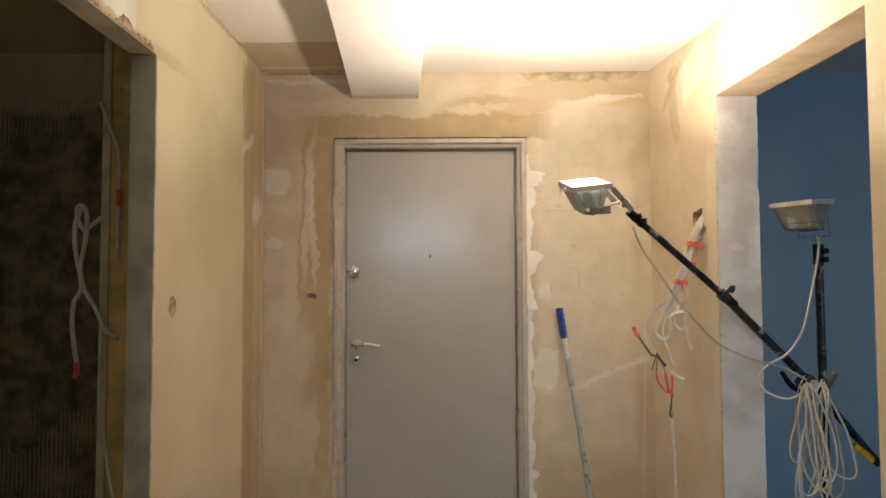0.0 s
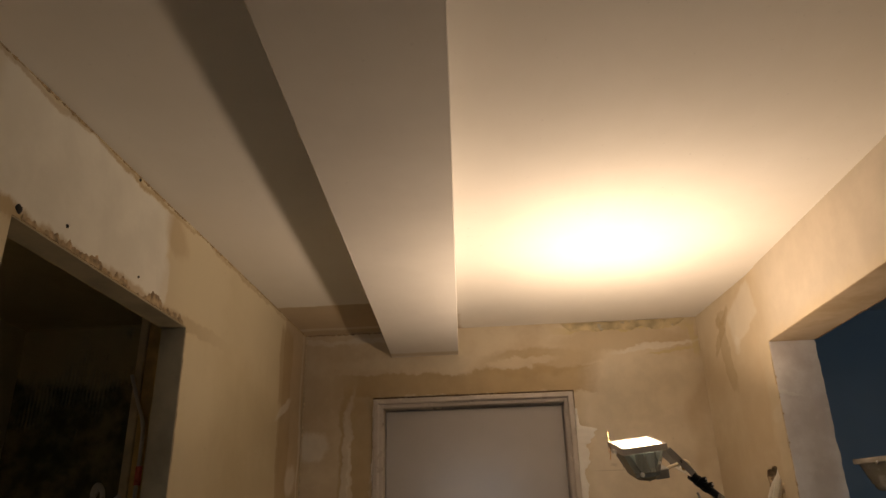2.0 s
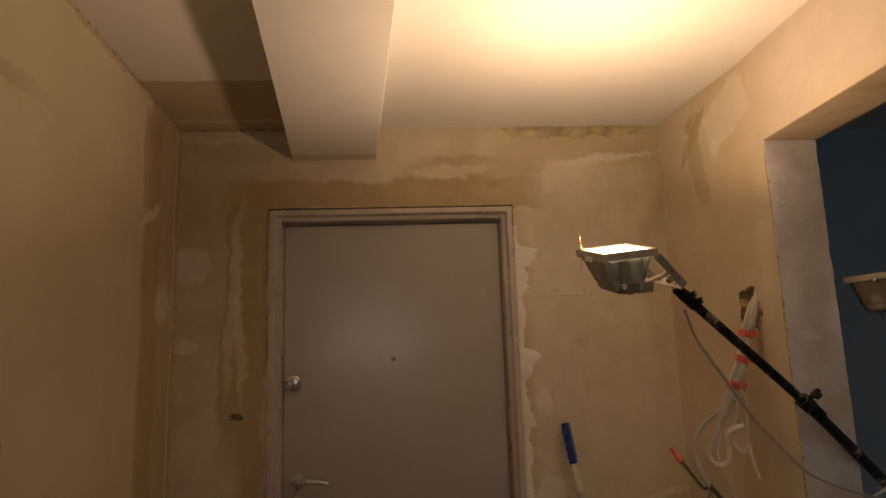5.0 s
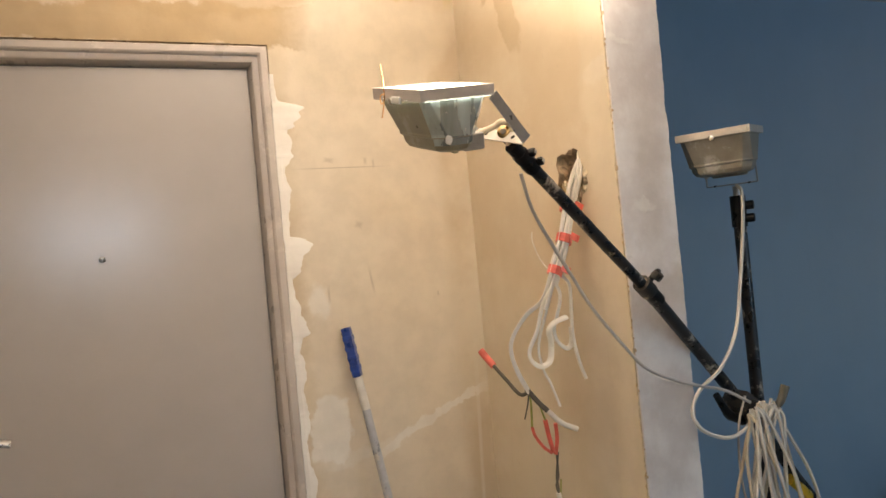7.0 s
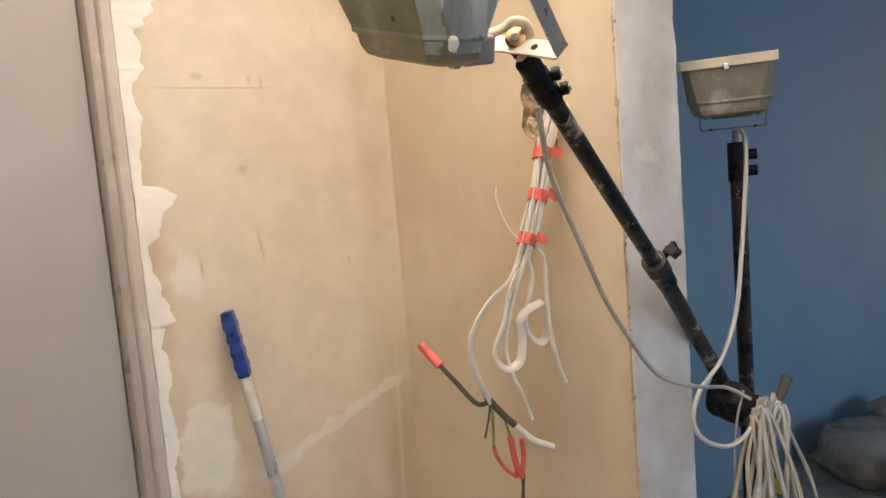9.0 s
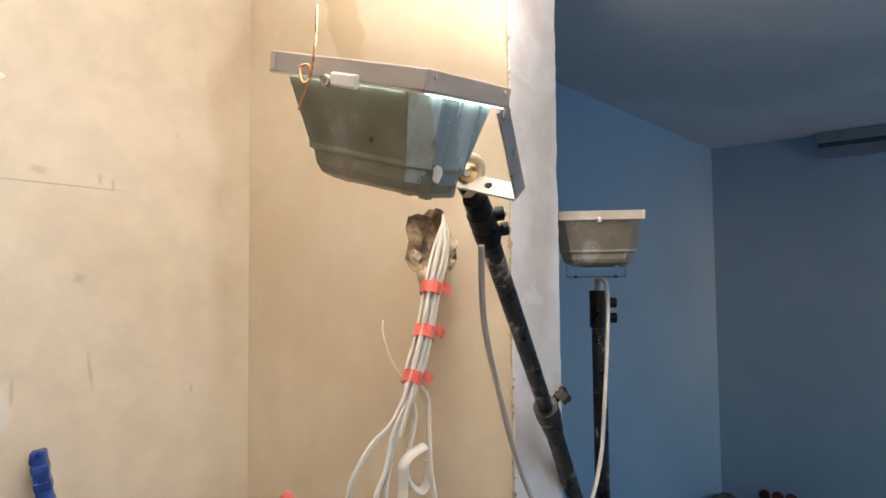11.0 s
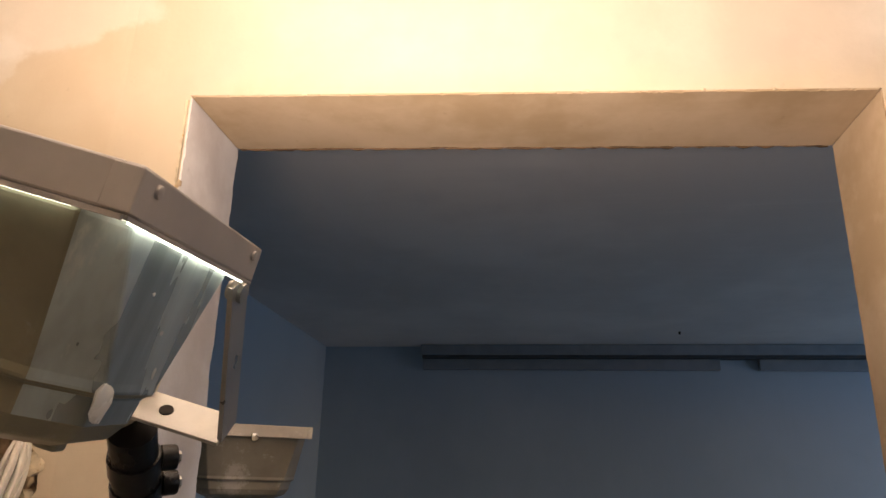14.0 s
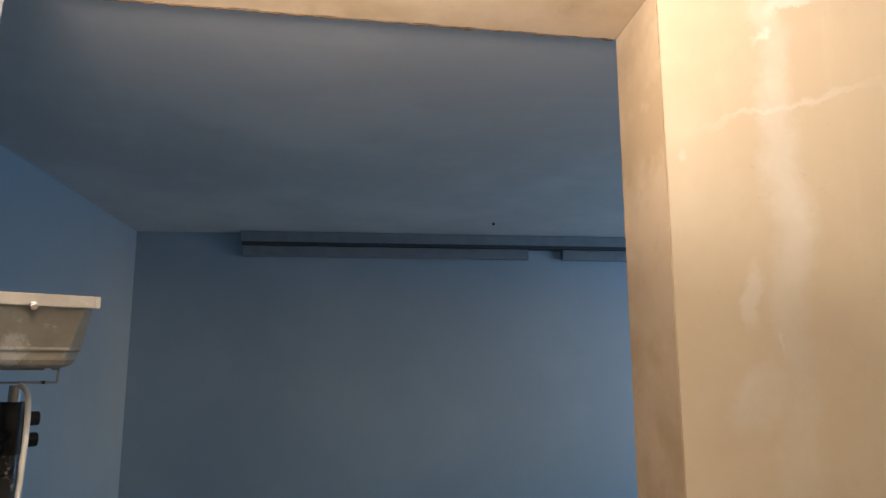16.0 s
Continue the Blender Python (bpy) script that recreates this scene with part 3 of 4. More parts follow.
def crust(start, stop, across, out, wide, thick, seed, gaps=0.0, step=0.006, fine=60):
    """A crumbling line of mortar from start to stop: its width runs along `across`, it stands proud along `out`."""
    start, stop, across, out = Vector(start), Vector(stop), Vector(across), Vector(out)
    n = int((stop - start).length / step)
    bm = bmesh.new()
    rings = []
    for i in range(n + 1):
        far = i * step
        a = noise.noise(Vector((far * 9, seed, 0)))
        b = noise.noise(Vector((far * fine, seed, 4)))
        w = wide * max(0.04, 0.55 + 0.9 * a + 0.55 * b - gaps)
        h = thick * max(0.12, 0.6 + 0.8 * b) * min(1.0, w / wide * 2)
        p = start + (stop - start) * (i / n)
        rings.append([bm.verts.new(q) for q in (p - out * 0.002, p + out * h, p + across * w * 0.6 + out * h * 0.8, p + across * w - out * 0.002)])
    for a, b in zip(rings, rings[1:]):
        for k in range(3):
            bm.faces.new((a[k], a[k + 1], b[k + 1], b[k]))
    return bm


setting(part("trim", crust((XL, 1.45, 2.437), (XL, 3.98, 2.437), (0, 0, -1), (1, 0, 0), 0.012, 0.004, 3, 0.25), M_CRUMBLE), "crumbling joint between cream wall and ceiling", "trim")
setting(part("trim", crust((XL, 1.83, 2.1065), (XL, 2.64, 2.1065), (0, 0, 1), (1, 0, 0), 0.042, 0.004, 6, 0.1), M_CRUMBLE), "broken ochre mortar over the bathroom doorway", "trim")
setting(part("trim", crust((XL, 2.6605, 0.1), (XL, 2.6605, 2.09), (0, 1, 0), (1, 0, 0), 0.006, 0.002, 8, 0.2), M_CRUMBLE), "chipped plaster edge of the bathroom doorway", "trim")
setting(part("trim", crust((0.0, 4.0, 2.101), (0.962, 4.0, 2.101), (0, 0, 1), (0, -1, 0), 0.010, 0.005, 11, 0.0), M_LINTELDARK), "dark gap over the door frame", "trim")
setting(part("trim", crust((-0.001, 4.0, 0.05), (-0.001, 4.0, 2.08), (-1, 0, 0), (0, -1, 0), 0.011, 0.004, 13, 0.1), M_FILLER), "thin torn filler edge beside the door frame", "trim")
setting(part("trim", crust((XL + 0.004, 3.999, 0.05), (XL + 0.004, 3.999, 2.42), (1, 0, 0), (0, -1, 0), 0.007, 0.004, 17, 0.0), M_EDGE), "pale filler bead in the wall corner", "trim")
setting(part("trim", crust((XL, 3.999, 2.438), (0.08, 3.999, 2.438), (0, 0, -1), (0, -1, 0), 0.014, 0.004, 19, 0.1), M_CRUMBLE), "rough joint between door wall and ceiling", "trim")
setting(part("trim", crust((1.6605, 3.317, 0.3), (1.6605, 3.317, 2.125), (0, 1, 0), (-1, 0, 0), 0.009, 0.0025, 23, 0.15, 0.005, 90), M_EDGE), "crumbling cream edge of the opening", "trim")
setting(part("trim", askew(crust((1.8295, 2.39, 2.1005), (1.8295, 3.31, 2.1295), (1, 0, 0), (0, 0, -1), 0.008, 0.004, 29, 0.05)), M_LINTELDARK), "dark broken crack along the lintel's back edge", "trim")
rnd = random.Random(44)
for k in range(4):
    y = 2.42 + 0.85 * rnd.random()
    s = (3.3155 - y) / 0.934
    chip = part("trim", lump((1.6605 + 0.060 * s, y - 0.0265 * s, 2.1325 - 0.0005 * s), (0.0025, 0.003 + 0.005 * rnd.random(), 0.0022), k, 0.5, 2), M_EDGE)
    setting(chip, "white chip on the lintel's front edge", "trim")

# ceiling and the boxed-in beam that runs a little askew
setting(part("ceiling", box((XI, -2.5, H), (1.78, YD + 0.02, H + 0.06)), M_CEILING), "white painted ceiling with a raw tan strip", "ceiling")
B0, B1 = 0.0655, 0.071


def beam_x(y, right):
    return 0.421 + B1 * (YD - y) if right else 0.088 + B0 * (YD - y)


bm = prism([(beam_x(YD + 0.03, 0), YD + 0.03), (beam_x(YD + 0.03, 1), YD + 0.03), (beam_x(-2.5, 1), -2.5), (beam_x(-2.5, 0), -2.5)], "z", 2.306, H + 0.03)
bmesh.ops.bevel(bm, geom=bm.edges[:], offset=0.002, segments=1, affect="EDGES")
setting(part("beam", bm, M_BEAM), "white plasterboard beam under the hall ceiling", "beam")

# back of the hall, with a window far behind
bm = box((XI, -2.6, 0), (-0.30, -2.5, H + 0.06))
box((0.66, -2.6, 0), (1.823, -2.5, H + 0.06), bm=bm)
box((-0.30, -2.6, 0), (0.66, -2.5, 1.78), bm=bm)
box((-0.30, -2.6, 2.28), (0.66, -2.5, H + 0.06), bm=bm)
box((0.10, -2.58, 1.78), (0.26, -2.5, 2.28), bm=bm)
setting(part("wall_south", bm, M_LEFTWALL), "cream end wall of the hall with a window opening", "wall")

# ---- the bathroom ----
setting(part("wall_bath_north", box((-1.65, 3.68, 0), (XI, 3.88, H + 0.06)), M_ADHESIVE), "dark wall coated with combed tile adhesive", "wall")
# out of view: set close and kept pale to throw light back inside
bm = box((-1.75, -0.2, 0), (-1.65, 3.88, H + 0.06))
box((-1.65, -0.2, 0), (XI, -0.1, H + 0.06), bm=bm)
setting(part("wall_bath_west", bm, M_BATH), "unseen raw bathroom walls, pale and close to bounce light", "wall")
setting(part("ceiling_bath", box((-1.65, -0.1, H + 0.002), (XI, 3.68, H + 0.06)), M_BATH), "raw pale bathroom ceiling", "ceiling")

# ---- the blue room ----
bm = box((1.823, 4.27, 0), (5.75, 4.42, ROOM_H + 0.06))
setting(part("wall_room_north", bm, M_BLUE), "plain light blue painted wall", "wall")
setting(part("wall_room_east", box((5.61, -1.25, 0), (5.76, 4.27, ROOM_H + 0.06)), M_BLUE), "plain light blue painted wall with open socket boxes", "wall")
bm = box((1.823, -1.25, 0), (3.4, -1.1, ROOM_H + 0.06))
box((5.0, -1.25, 0), (5.61, -1.1, ROOM_H + 0.06), bm=bm)
box((3.4, -1.25, 0), (5.0, -1.1, 0.82), bm=bm)
box((3.4, -1.25, 2.18), (5.0, -1.1, ROOM_H + 0.06), bm=bm)
setting(part("wall_room_south", bm, M_BLUE), "plain light blue wall with the window opening", "wall")
setting(part("ceiling_room", box((1.76, -1.2, ROOM_H), (5.75, 4.3, ROOM_H + 0.06)), M_BLUECEIL), "plain pale blue ceiling", "ceiling")

# ---- entrance door ----
LEAF_Y = 4.040
door = part("door_1", box((0.053, LEAF_Y, 0.01), (0.907, LEAF_Y + 0.055, 2.046), 0.003), M_DOOR)
setting(door, "closed warm grey steel entrance door in a grey frame", "door")


PROFILE = [(0.0, 4.03), (0.0, 3.988), (0.003, 3.984), (0.020, 3.983), (0.025, 3.987), (0.028, 3.997), (0.038, 3.999), (0.044, 4.004), (0.047, 4.03), (0.052, 4.05), (0.052, 4.09), (0.0, 4.09)]


def swept_frame(x0, x1, top):
    """The frame's moulded section carried up one side, across with mitres and down the other."""
    bm = bmesh.new()
    rings = []
    for x, side, z, drop in ((x0, 1, 0.0, 0), (x0, 1, top, 1), (x1, -1, top, 1), (x1, -1, 0.0, 0)):
        rings.append([bm.verts.new((x + side * u, y, z - u * drop)) for u, y in PROFILE])
    n = len(PROFILE)
    for a, b in zip(rings, rings[1:]):
        for k in range(n):
            bm.faces.new((a[k], a[(k + 1) % n], b[(k + 1) % n], b[k]))
    bm.faces.new(rings[0])
    bm.faces.new(rings[-1])
    return bm


soft_shade(part("frame", swept_frame(0.0, 0.960, 2.100), M_FRAME, door, "stepped grey enamelled steel frame"), 30)
# hidden panel added behind the leaf to keep sky light out of the gaps
part("light_stop", box((-0.05, 4.10, 0), (1.01, 4.19, 2.16)), M_DARK, door)
part("lock", disc((0.092, LEAF_Y - 0.016, 1.430), (0, 1, 0), 0.030, 0.016, 28), M_CHROME, door, "round chrome lock escutcheon")
bm = disc((0.092, LEAF_Y, 1.430), (0, -1, 0), 0.031, 0.020, 28, 0.008)
soft_shade(part("lock_cap", bm, M_CHROME, door, "domed chrome lock cap"))
part("lock_slot", box((0.0895, LEAF_Y - 0.0212, 1.421), (0.0945, LEAF_Y - 0.0195, 1.439)), M_DARK, door)
handle = soft_shade(part("handle", disc((0.105, LEAF_Y, 1.068), (0, -1, 0), 0.029, 0.016, 28, 0.006), M_SATIN, door, "satin metal lever handle"))
soft_shade(part("lever", tube([(0.105, LEAF_Y - 0.01, 1.070), (0.106, LEAF_Y - 0.045, 1.071), (0.130, LEAF_Y - 0.052, 1.072), (0.180, LEAF_Y - 0.05, 1.070), (0.228, LEAF_Y - 0.046, 1.060)], 0.0105, 12, flat=0.75), M_SATIN, handle))
soft_shade(part("key_escutcheon", disc((0.106, LEAF_Y, 0.990), (0, -1, 0), 0.026, 0.012, 28, 0.006), M_SATIN, door))
part("keyhole", disc((0.106, LEAF_Y - 0.0122, 0.990), (0, -1, 0), 0.008, 0.003, 16), M_DARK, door)
soft_shade(part("peephole", disc((0.474, LEAF_Y, 1.512), (0, -1, 0), 0.009, 0.008, 20, 0.003), M_SATIN, door, "small metal peephole"))


def filler_band(seed):
    """Filler smeared beside the door frame: a thin slab with a torn, scalloped outer edge."""
    rnd = random.Random(31)
    teeth = []
    z = 0.1
    while z < 1.95:
        z += rnd.uniform(0.03, 0.20)
        teeth.append((z, rnd.uniform(0.045, 0.14), 0.006 + 0.040 * rnd.random() ** 1.8 * (0.4 + 0.6 * min(1, z / 1.5)), rnd.uniform(0.35, 0.9)))
    bm = bmesh.new()
    rings = []
    n = 400
    for i in range(n + 1):
        z = 2.02 * i / n
        a = noise.noise(Vector((z * 6.0, seed, 0)))
        b = noise.noise(Vector((z * 19, seed, 3)))
        c = noise.noise(Vector((z * 60, seed, 7)))
        wide = 0.022 + 0.012 * a + 0.008 * b + 0.003 * c
        for z0, tall, far, skew in teeth:
            u = (z - z0) / tall
            if 0 < u < 1:
                ramp = u / skew if u < skew else (1 - u) / (1 - skew)
                wide += far * math.sin(ramp * math.pi / 2) ** 0.55 * (1 + 0.35 * c + 0.5 * b)
        if z > 1.97:
            wide *= (2.02 - z) / 0.05
        wide = max(0.010, wide)
        ridge = 0.003 + 0.003 * max(0, c)
        base = 0.962 + 0.002 * b
        rings.append([bm.verts.new(p) for p in ((base, 4.001, z), (base, 4.0 - ridge - 0.003, z), (base + 0.012, 4.0 - ridge - 0.002, z), (base + wide * 0.7, 3.9975, z), (base + wide, 3.9992, z), (base + wide, 4.001, z))])
    for a, b in zip(rings, rings[1:]):
        for k in range(5):
            bm.faces.new((a[k], a[k + 1], b[k + 1], b[k]))
    return bm


setting(part("trim", filler_band(2.0), M_FILLER), "band of white filler smeared beside the door frame", "trim")


# ---- work lamps ----
def halogen(m, body_mats, rim_mat, lit, arm_to, arm_mat, cross_mat, label):
    """A box floodlight: tapered housing, rim with glass, clip, terminal box and U bracket. Lies face up round its rim's centre."""
    housing_mat, side_mat = body_mats
    thing = new("work_lamp")
    tagged(thing, label, "work lamp", group="halogen work lamps")
    X, Y = 0.0745, 0.0935
    bm = loft([(-X + 0.006, X - 0.006, -Y + 0.006, Y - 0.006, -0.010, 0.012), (-X + 0.007, X - 0.008, -Y + 0.007, Y - 0.007, -0.020, 0.014), (-0.041, 0.051, -0.082, 0.082, -0.080, 0.021),
               (-0.041, 0.051, -0.082, 0.082, -0.085, 0.021), (-0.036, 0.048, -0.078, 0.078, -0.087, 0.020), (-0.033, 0.047, -0.076, 0.076, -0.100, 0.020), (-0.027, 0.044, -0.070, 0.070, -0.109, 0.018), (-0.014, 0.034, -0.058, 0.058, -0.114, 0.014)])
    me_slots = [housing_mat, side_mat]
    body = part("housing", bm, me_slots, thing, "tapered cast metal housing")
    for p in body.data.polygons:
        if abs(p.normal.y) > 0.45 and p.center.z > -0.100:
            p.material_index = 1
    mod = body.modifiers.new("edge", "BEVEL")
    mod.width, mod.segments, mod.limit_method = 0.0016, 2, "ANGLE"
    bm = bmesh.new()
    for lo, hi in (((-X, -Y, -0.017), (X, -Y + 0.008, 0.002)), ((-X, Y - 0.008, -0.017), (X, Y, 0.002)), ((-X, -Y + 0.008, -0.017), (-X + 0.008, Y - 0.008, 0.002)), ((X - 0.008, -Y + 0.008, -0.017), (X, Y - 0.008, 0.002))):
        box(lo, hi, 0.0012, bm=bm)
    part("rim", bm, rim_mat, thing, "pressed metal rim")
    part("glass", box((-X + 0.008, -Y + 0.008, -0.006), (X - 0.008, Y - 0.008, -0.002)), M_GLOW if lit else M_GLASS, thing, "glowing glass" if lit else "dark front glass")
    if lit:
        # added glowing strips imitate the light that leaks below the rim
        part("leak_strip", box((-X + 0.010, -Y + 0.0032, -0.0192), (X - 0.006, -Y + 0.0046, -0.0172)), M_LEAK, thing, "glowing strip standing in for light leaking under the rim")
        part("leak_strip", box((-X + 0.0032, -0.070, -0.0190), (-X + 0.0046, 0.075, -0.0172)), M_LEAK, thing, "glowing strip standing in for light leaking under the rim")
        bm = box((-X + 0.001, -Y, -0.0187), (X - 0.001, -Y + 0.0016, -0.0171))
        box((-X, -Y + 0.002, -0.0192), (-X + 0.0016, Y - 0.002, -0.0171), bm=bm)
        part("lip", bm, M_RIM, thing, "turned lower edge of the rim")
        for p, size in (((-0.018, -0.0815, -0.088), (0.007, 0.002, 0.009)), ((0.002, -0.0868, -0.055), (0.0010, 0.0006, 0.0012)), ((-0.024, -0.0893, -0.040), (0.0009, 0.0006, 0.0010)), ((0.016, -0.0838, -0.074), (0.0009, 0.0006, 0.0030))):
            soft_shade(part("paint_blob", lump(p, size, size[0] * 900, 0.3, 2), M_WHITEGLINT, body, "spilt white paint"))
        for x in (-0.060, 0.062):
            soft_shade(part("rivet", disc((x, -Y, -0.004), (0, -1, 0), 0.0028, 0.0016, 12, 0.0006), M_RIM, thing))
        part("rim_seam", box((-X - 0.0008, -Y - 0.0008, -0.0165), (-X + 0.010, -Y + 0.012, 0.0010), 0.0006), M_RIM, thing, "folded corner of the rim")
    bm = disc((-X - 0.001, 0.012 if lit else 0.0, -0.020), (-1, 0, 0.1), 0.006, 0.007, 14, 0.002)
    clip = part("clip", bm, M_CHROME, thing, "small bright closing clip")
    # the lit lamp's tongue is coloured white to imitate a glint
    part("clip_tongue", box((-X - 0.006, -0.024 if lit else -0.004, -0.024), (-X - 0.001, 0.008 if lit else 0.006, -0.011), 0.002), M_WHITEGLINT if lit else M_CHROME, clip)
    part("terminal_box", box((0.038, -0.042, -0.120), (0.084, 0.042, -0.088), 0.004), M_BODYB if not lit else M_ZINC, thing)
    for y in (-0.052, -0.030, 0.048):
        part("foot", box((0.006, y - 0.006, -0.118), (0.016, y + 0.006, -0.110), 0.002), housing_mat, thing)
    # U bracket
    ax, az = arm_to
    px, pz = (0.080, -0.024) if lit else (0.066, -0.016)
    way = Vector((ax - px, 0, az - pz)).normalized()
    off = Vector((-way.z, 0, way.x)) * (0.010 if lit else 0.004)
    bracket = new("bracket")
    bracket.parent = thing
    for s in (-1, 1):
        y = s * (0.066 if not lit else 0.086)
        bm = prism([((Vector((px, 0, pz)) - way * 0.008 + off).x, (Vector((px, 0, pz)) - way * 0.008 + off).z), ((Vector((px, 0, pz)) - way * 0.008 - off).x, (Vector((px, 0, pz)) - way * 0.008 - off).z),
                    ((Vector((ax, 0, az)) - off).x, (Vector((ax, 0, az)) - off).z), ((Vector((ax, 0, az)) + off).x, (Vector((ax, 0, az)) + off).z)], "y", y - 0.0015, y + 0.0015)
        part("bracket_arm", bm, arm_mat, bracket)
        soft_shade(part("bolt", disc((px, y - 0.004, pz), (0, 1, 0), 0.006, 0.010, 12, 0.002), M_ZINC, bracket))
    c = Vector((ax, 0, az))
    yy = 0.086 if lit else 0.066
    bm = box((-0.013 if lit else -0.004, -yy, -0.0015), (0.013 if lit else 0.004, yy, 0.0015), 0.0005, Matrix.Translation(c) @ Matrix.Rotation(math.atan2(way.x, way.z), 4, "Y"))
    plate = part("bracket_plate", bm, cross_mat, bracket, "pale bracket plate with holes")
    for y in (-0.045, 0.045):
        part("plate_hole", disc(c + Vector((0, y, 0)) - way * 0.0022, way, 0.0045, 0.0044, 12), M_DARK, plate)
    thing.matrix_world = m
    return thing


lamp_lit = halogen(LAMP_A, (M_ALU, M_GALVSHEEN), M_RIM, True, (0.146, -0.106), M_ZINC, M_BRACKET, "lit halogen work lamp of grey cast metal, tilted face up")
halogen(LAMP_B, (M_BODYB, M_BODYB), M_RIMB, False, (0.074, -0.142), M_ZINC, M_ZINC, "switched-off dusty cream halogen work lamp atop the stand")
# copper wire twisted through the rim's clip
soft_shade(part("wire_pin", tube([LAMP_A @ Vector(p) for p in ((-0.084, 0.030, 0.045), (-0.083, 0.028, 0.010), (-0.082, 0.030, -0.018), (-0.087, 0.034, -0.024), (-0.084, 0.042, -0.012), (-0.080, 0.036, -0.008), (-0.082, 0.032, -0.022), (-0.086, 0.037, -0.050))], 0.0012, 6), M_COPPER))
tagged(bpy.data.objects["wire_pin"], "thin bent copper wire tied to the lamp rim", "wire")

# ---- stand with pole and boom ----
POLE = Vector((2.094, 3.362, 0))
TOP = Vector((1.263, 3.093, 1.622))
JOINT = Vector((1.652, 3.238, 1.316))
HUB = Vector((2.050, 3.372, 0.948))
TAIL = Vector((2.345, 3.455, 0.630))
stand = new("lamp_stand")
tagged(stand, "black steel lamp stand with upright pole and slanting boom", "lamp stand")
soft_shade(part("pole", tube([POLE + Vector((0, 0, 0.10)), POLE + Vector((-0.01, -0.004, 1.50))], 0.0168, 16), M_BLACK, stand))
soft_shade(part("pole_collar", tube([POLE + Vector((-0.010, -0.004, 1.44)), POLE + Vector((-0.010, -0.004, 1.525))], 0.0205, 16), M_RUBBER, stand))
soft_shade(part("spigot", tube([POLE + Vector((-0.012, -0.006, 1.52)), POLE + Vector((-0.014, -0.008, 1.552))], 0.010, 12), M_ZINC, stand))
for z in (1.462, 1.497):
    soft_shade(part("collar_knob", disc(POLE + Vector((-0.004, -0.018, z)), (0.55, -0.83, 0), 0.012, 0.026, 14, 0.003), M_RUBBER, stand))
for k in range(3):
    a = math.radians(20 + 120 * k)
    leg = soft_shade(part("leg", tube([POLE + Vector((0, 0, 0.24)), POLE + Vector((0.42 * math.cos(a), 0.42 * math.sin(a), 0.012))], 0.011, 10), M_BLACK, stand))
    part("rubber_foot", disc(POLE + Vector((0.42 * math.cos(a), 0.42 * math.sin(a), 0.0)), (0, 0, 1), 0.016, 0.025, 12, 0.004), M_RUBBER, leg)
boom = soft_shade(part("boom", tube([JOINT + (TOP - JOINT) * -0.06, TOP], 0.0132, 16), M_BLACK, stand, "paint-spattered upper boom tube"))
soft_shade(part("boom_lower", tube([TAIL, HUB, JOINT], 0.0158, 16), M_BLACK, stand))
w = (TOP - JOINT).normalized()
soft_shade(part("boom_clamp", tube([JOINT - w * 0.018, JOINT + w * 0.022], 0.0215, 14), M_HUB, stand, "dirty clamp ring"))
soft_shade(part("boom_sleeve", tube([JOINT - w * 0.060, JOINT - w * 0.016], 0.0188, 14), M_RUBBER, stand))
soft_shade(part("clamp_knob", disc(JOINT + Vector((0.016, -0.016, 0.020)), Vector((0.35, -0.45, 0.6)), 0.0135, 0.018, 8, 0.003), M_HUB, stand, "worn clamp knob"))
soft_shade(part("clamp_screw", disc(JOINT, Vector((0.35, -0.25, 0.6)), 0.007, 0.040, 10), M_RUBBER, stand))
soft_shade(part("clamp_wing", tube([JOINT + Vector((0.020, -0.030, 0.018)), JOINT + Vector((0.022, -0.020, 0.036)), JOINT + Vector((0.036, -0.008, 0.036))], 0.006, 8), M_RUBBER, stand))
soft_shade(part("boom_head", tube([TOP - w * 0.055, TOP + w * 0.022], 0.0155, 14), M_RUBBER, stand, "black clamp head at the boom tip"))
for d in (0.012, 0.040):
    at = TOP - w * d + Vector((0.012, -0.012, 0.004))
    bolt = soft_shade(part("head_bolt", disc(at, (0.6, -0.75, 0.1), 0.0088, 0.011, 16, 0.0025), M_RUBBER, stand))
    part("bolt_end", disc(at + Vector((0.6, -0.75, 0.1)).normalized() * 0.0105, (0.6, -0.75, 0.1), 0.0042, 0.003, 6, 0.001), M_ZINC, bolt, "bright bolt end")
    soft_shade(part("clamp_ear", tube([TOP - w * (d - 0.009), TOP - w * (d + 0.009)], 0.0172, 14), M_RUBBER, stand))
NUT = Vector((1.233, 3.089, 1.662))
soft_shade(part("head_washer", disc(NUT, Vector((-0.70, -0.60, 0.25)), 0.0130, 0.003, 24, 0.001), M_BRASS, stand, "brass washer"))
part("head_nut", disc(NUT, Vector((-0.70, -0.60, 0.25)), 0.0062, 0.0065, 6, 0.001), M_ZINC, stand, "steel nut")
soft_shade(part("head_neck", tube([TOP, (NUT + TOP) * 0.5 + Vector((0.006, 0.006, 0.0)), NUT + Vector((0.008, 0.008, -0.006))], 0.0125, 12), M_RUBBER, stand))
soft_shade(part("hub", disc(HUB + Vector((-0.024, -0.070, -0.004)), (0.10, 1, 0), 0.036, 0.105, 22, 0.006), M_HUB, stand, "dusty cast clamp hub"))
soft_shade(part("hub_block", box((-0.060, -0.050, -0.030), (0.045, 0.030, 0.026), 0.010, Matrix.Translation(HUB) @ Matrix.Rotation(0.7, 4, "Y")), M_HUB, stand, "second half of the clamp"))
soft_shade(part("hub_cap", disc(HUB + Vector((-0.024, -0.069, -0.004)), (-0.10, -1, 0), 0.018, 0.010, 18, 0.003), M_DARK, stand))
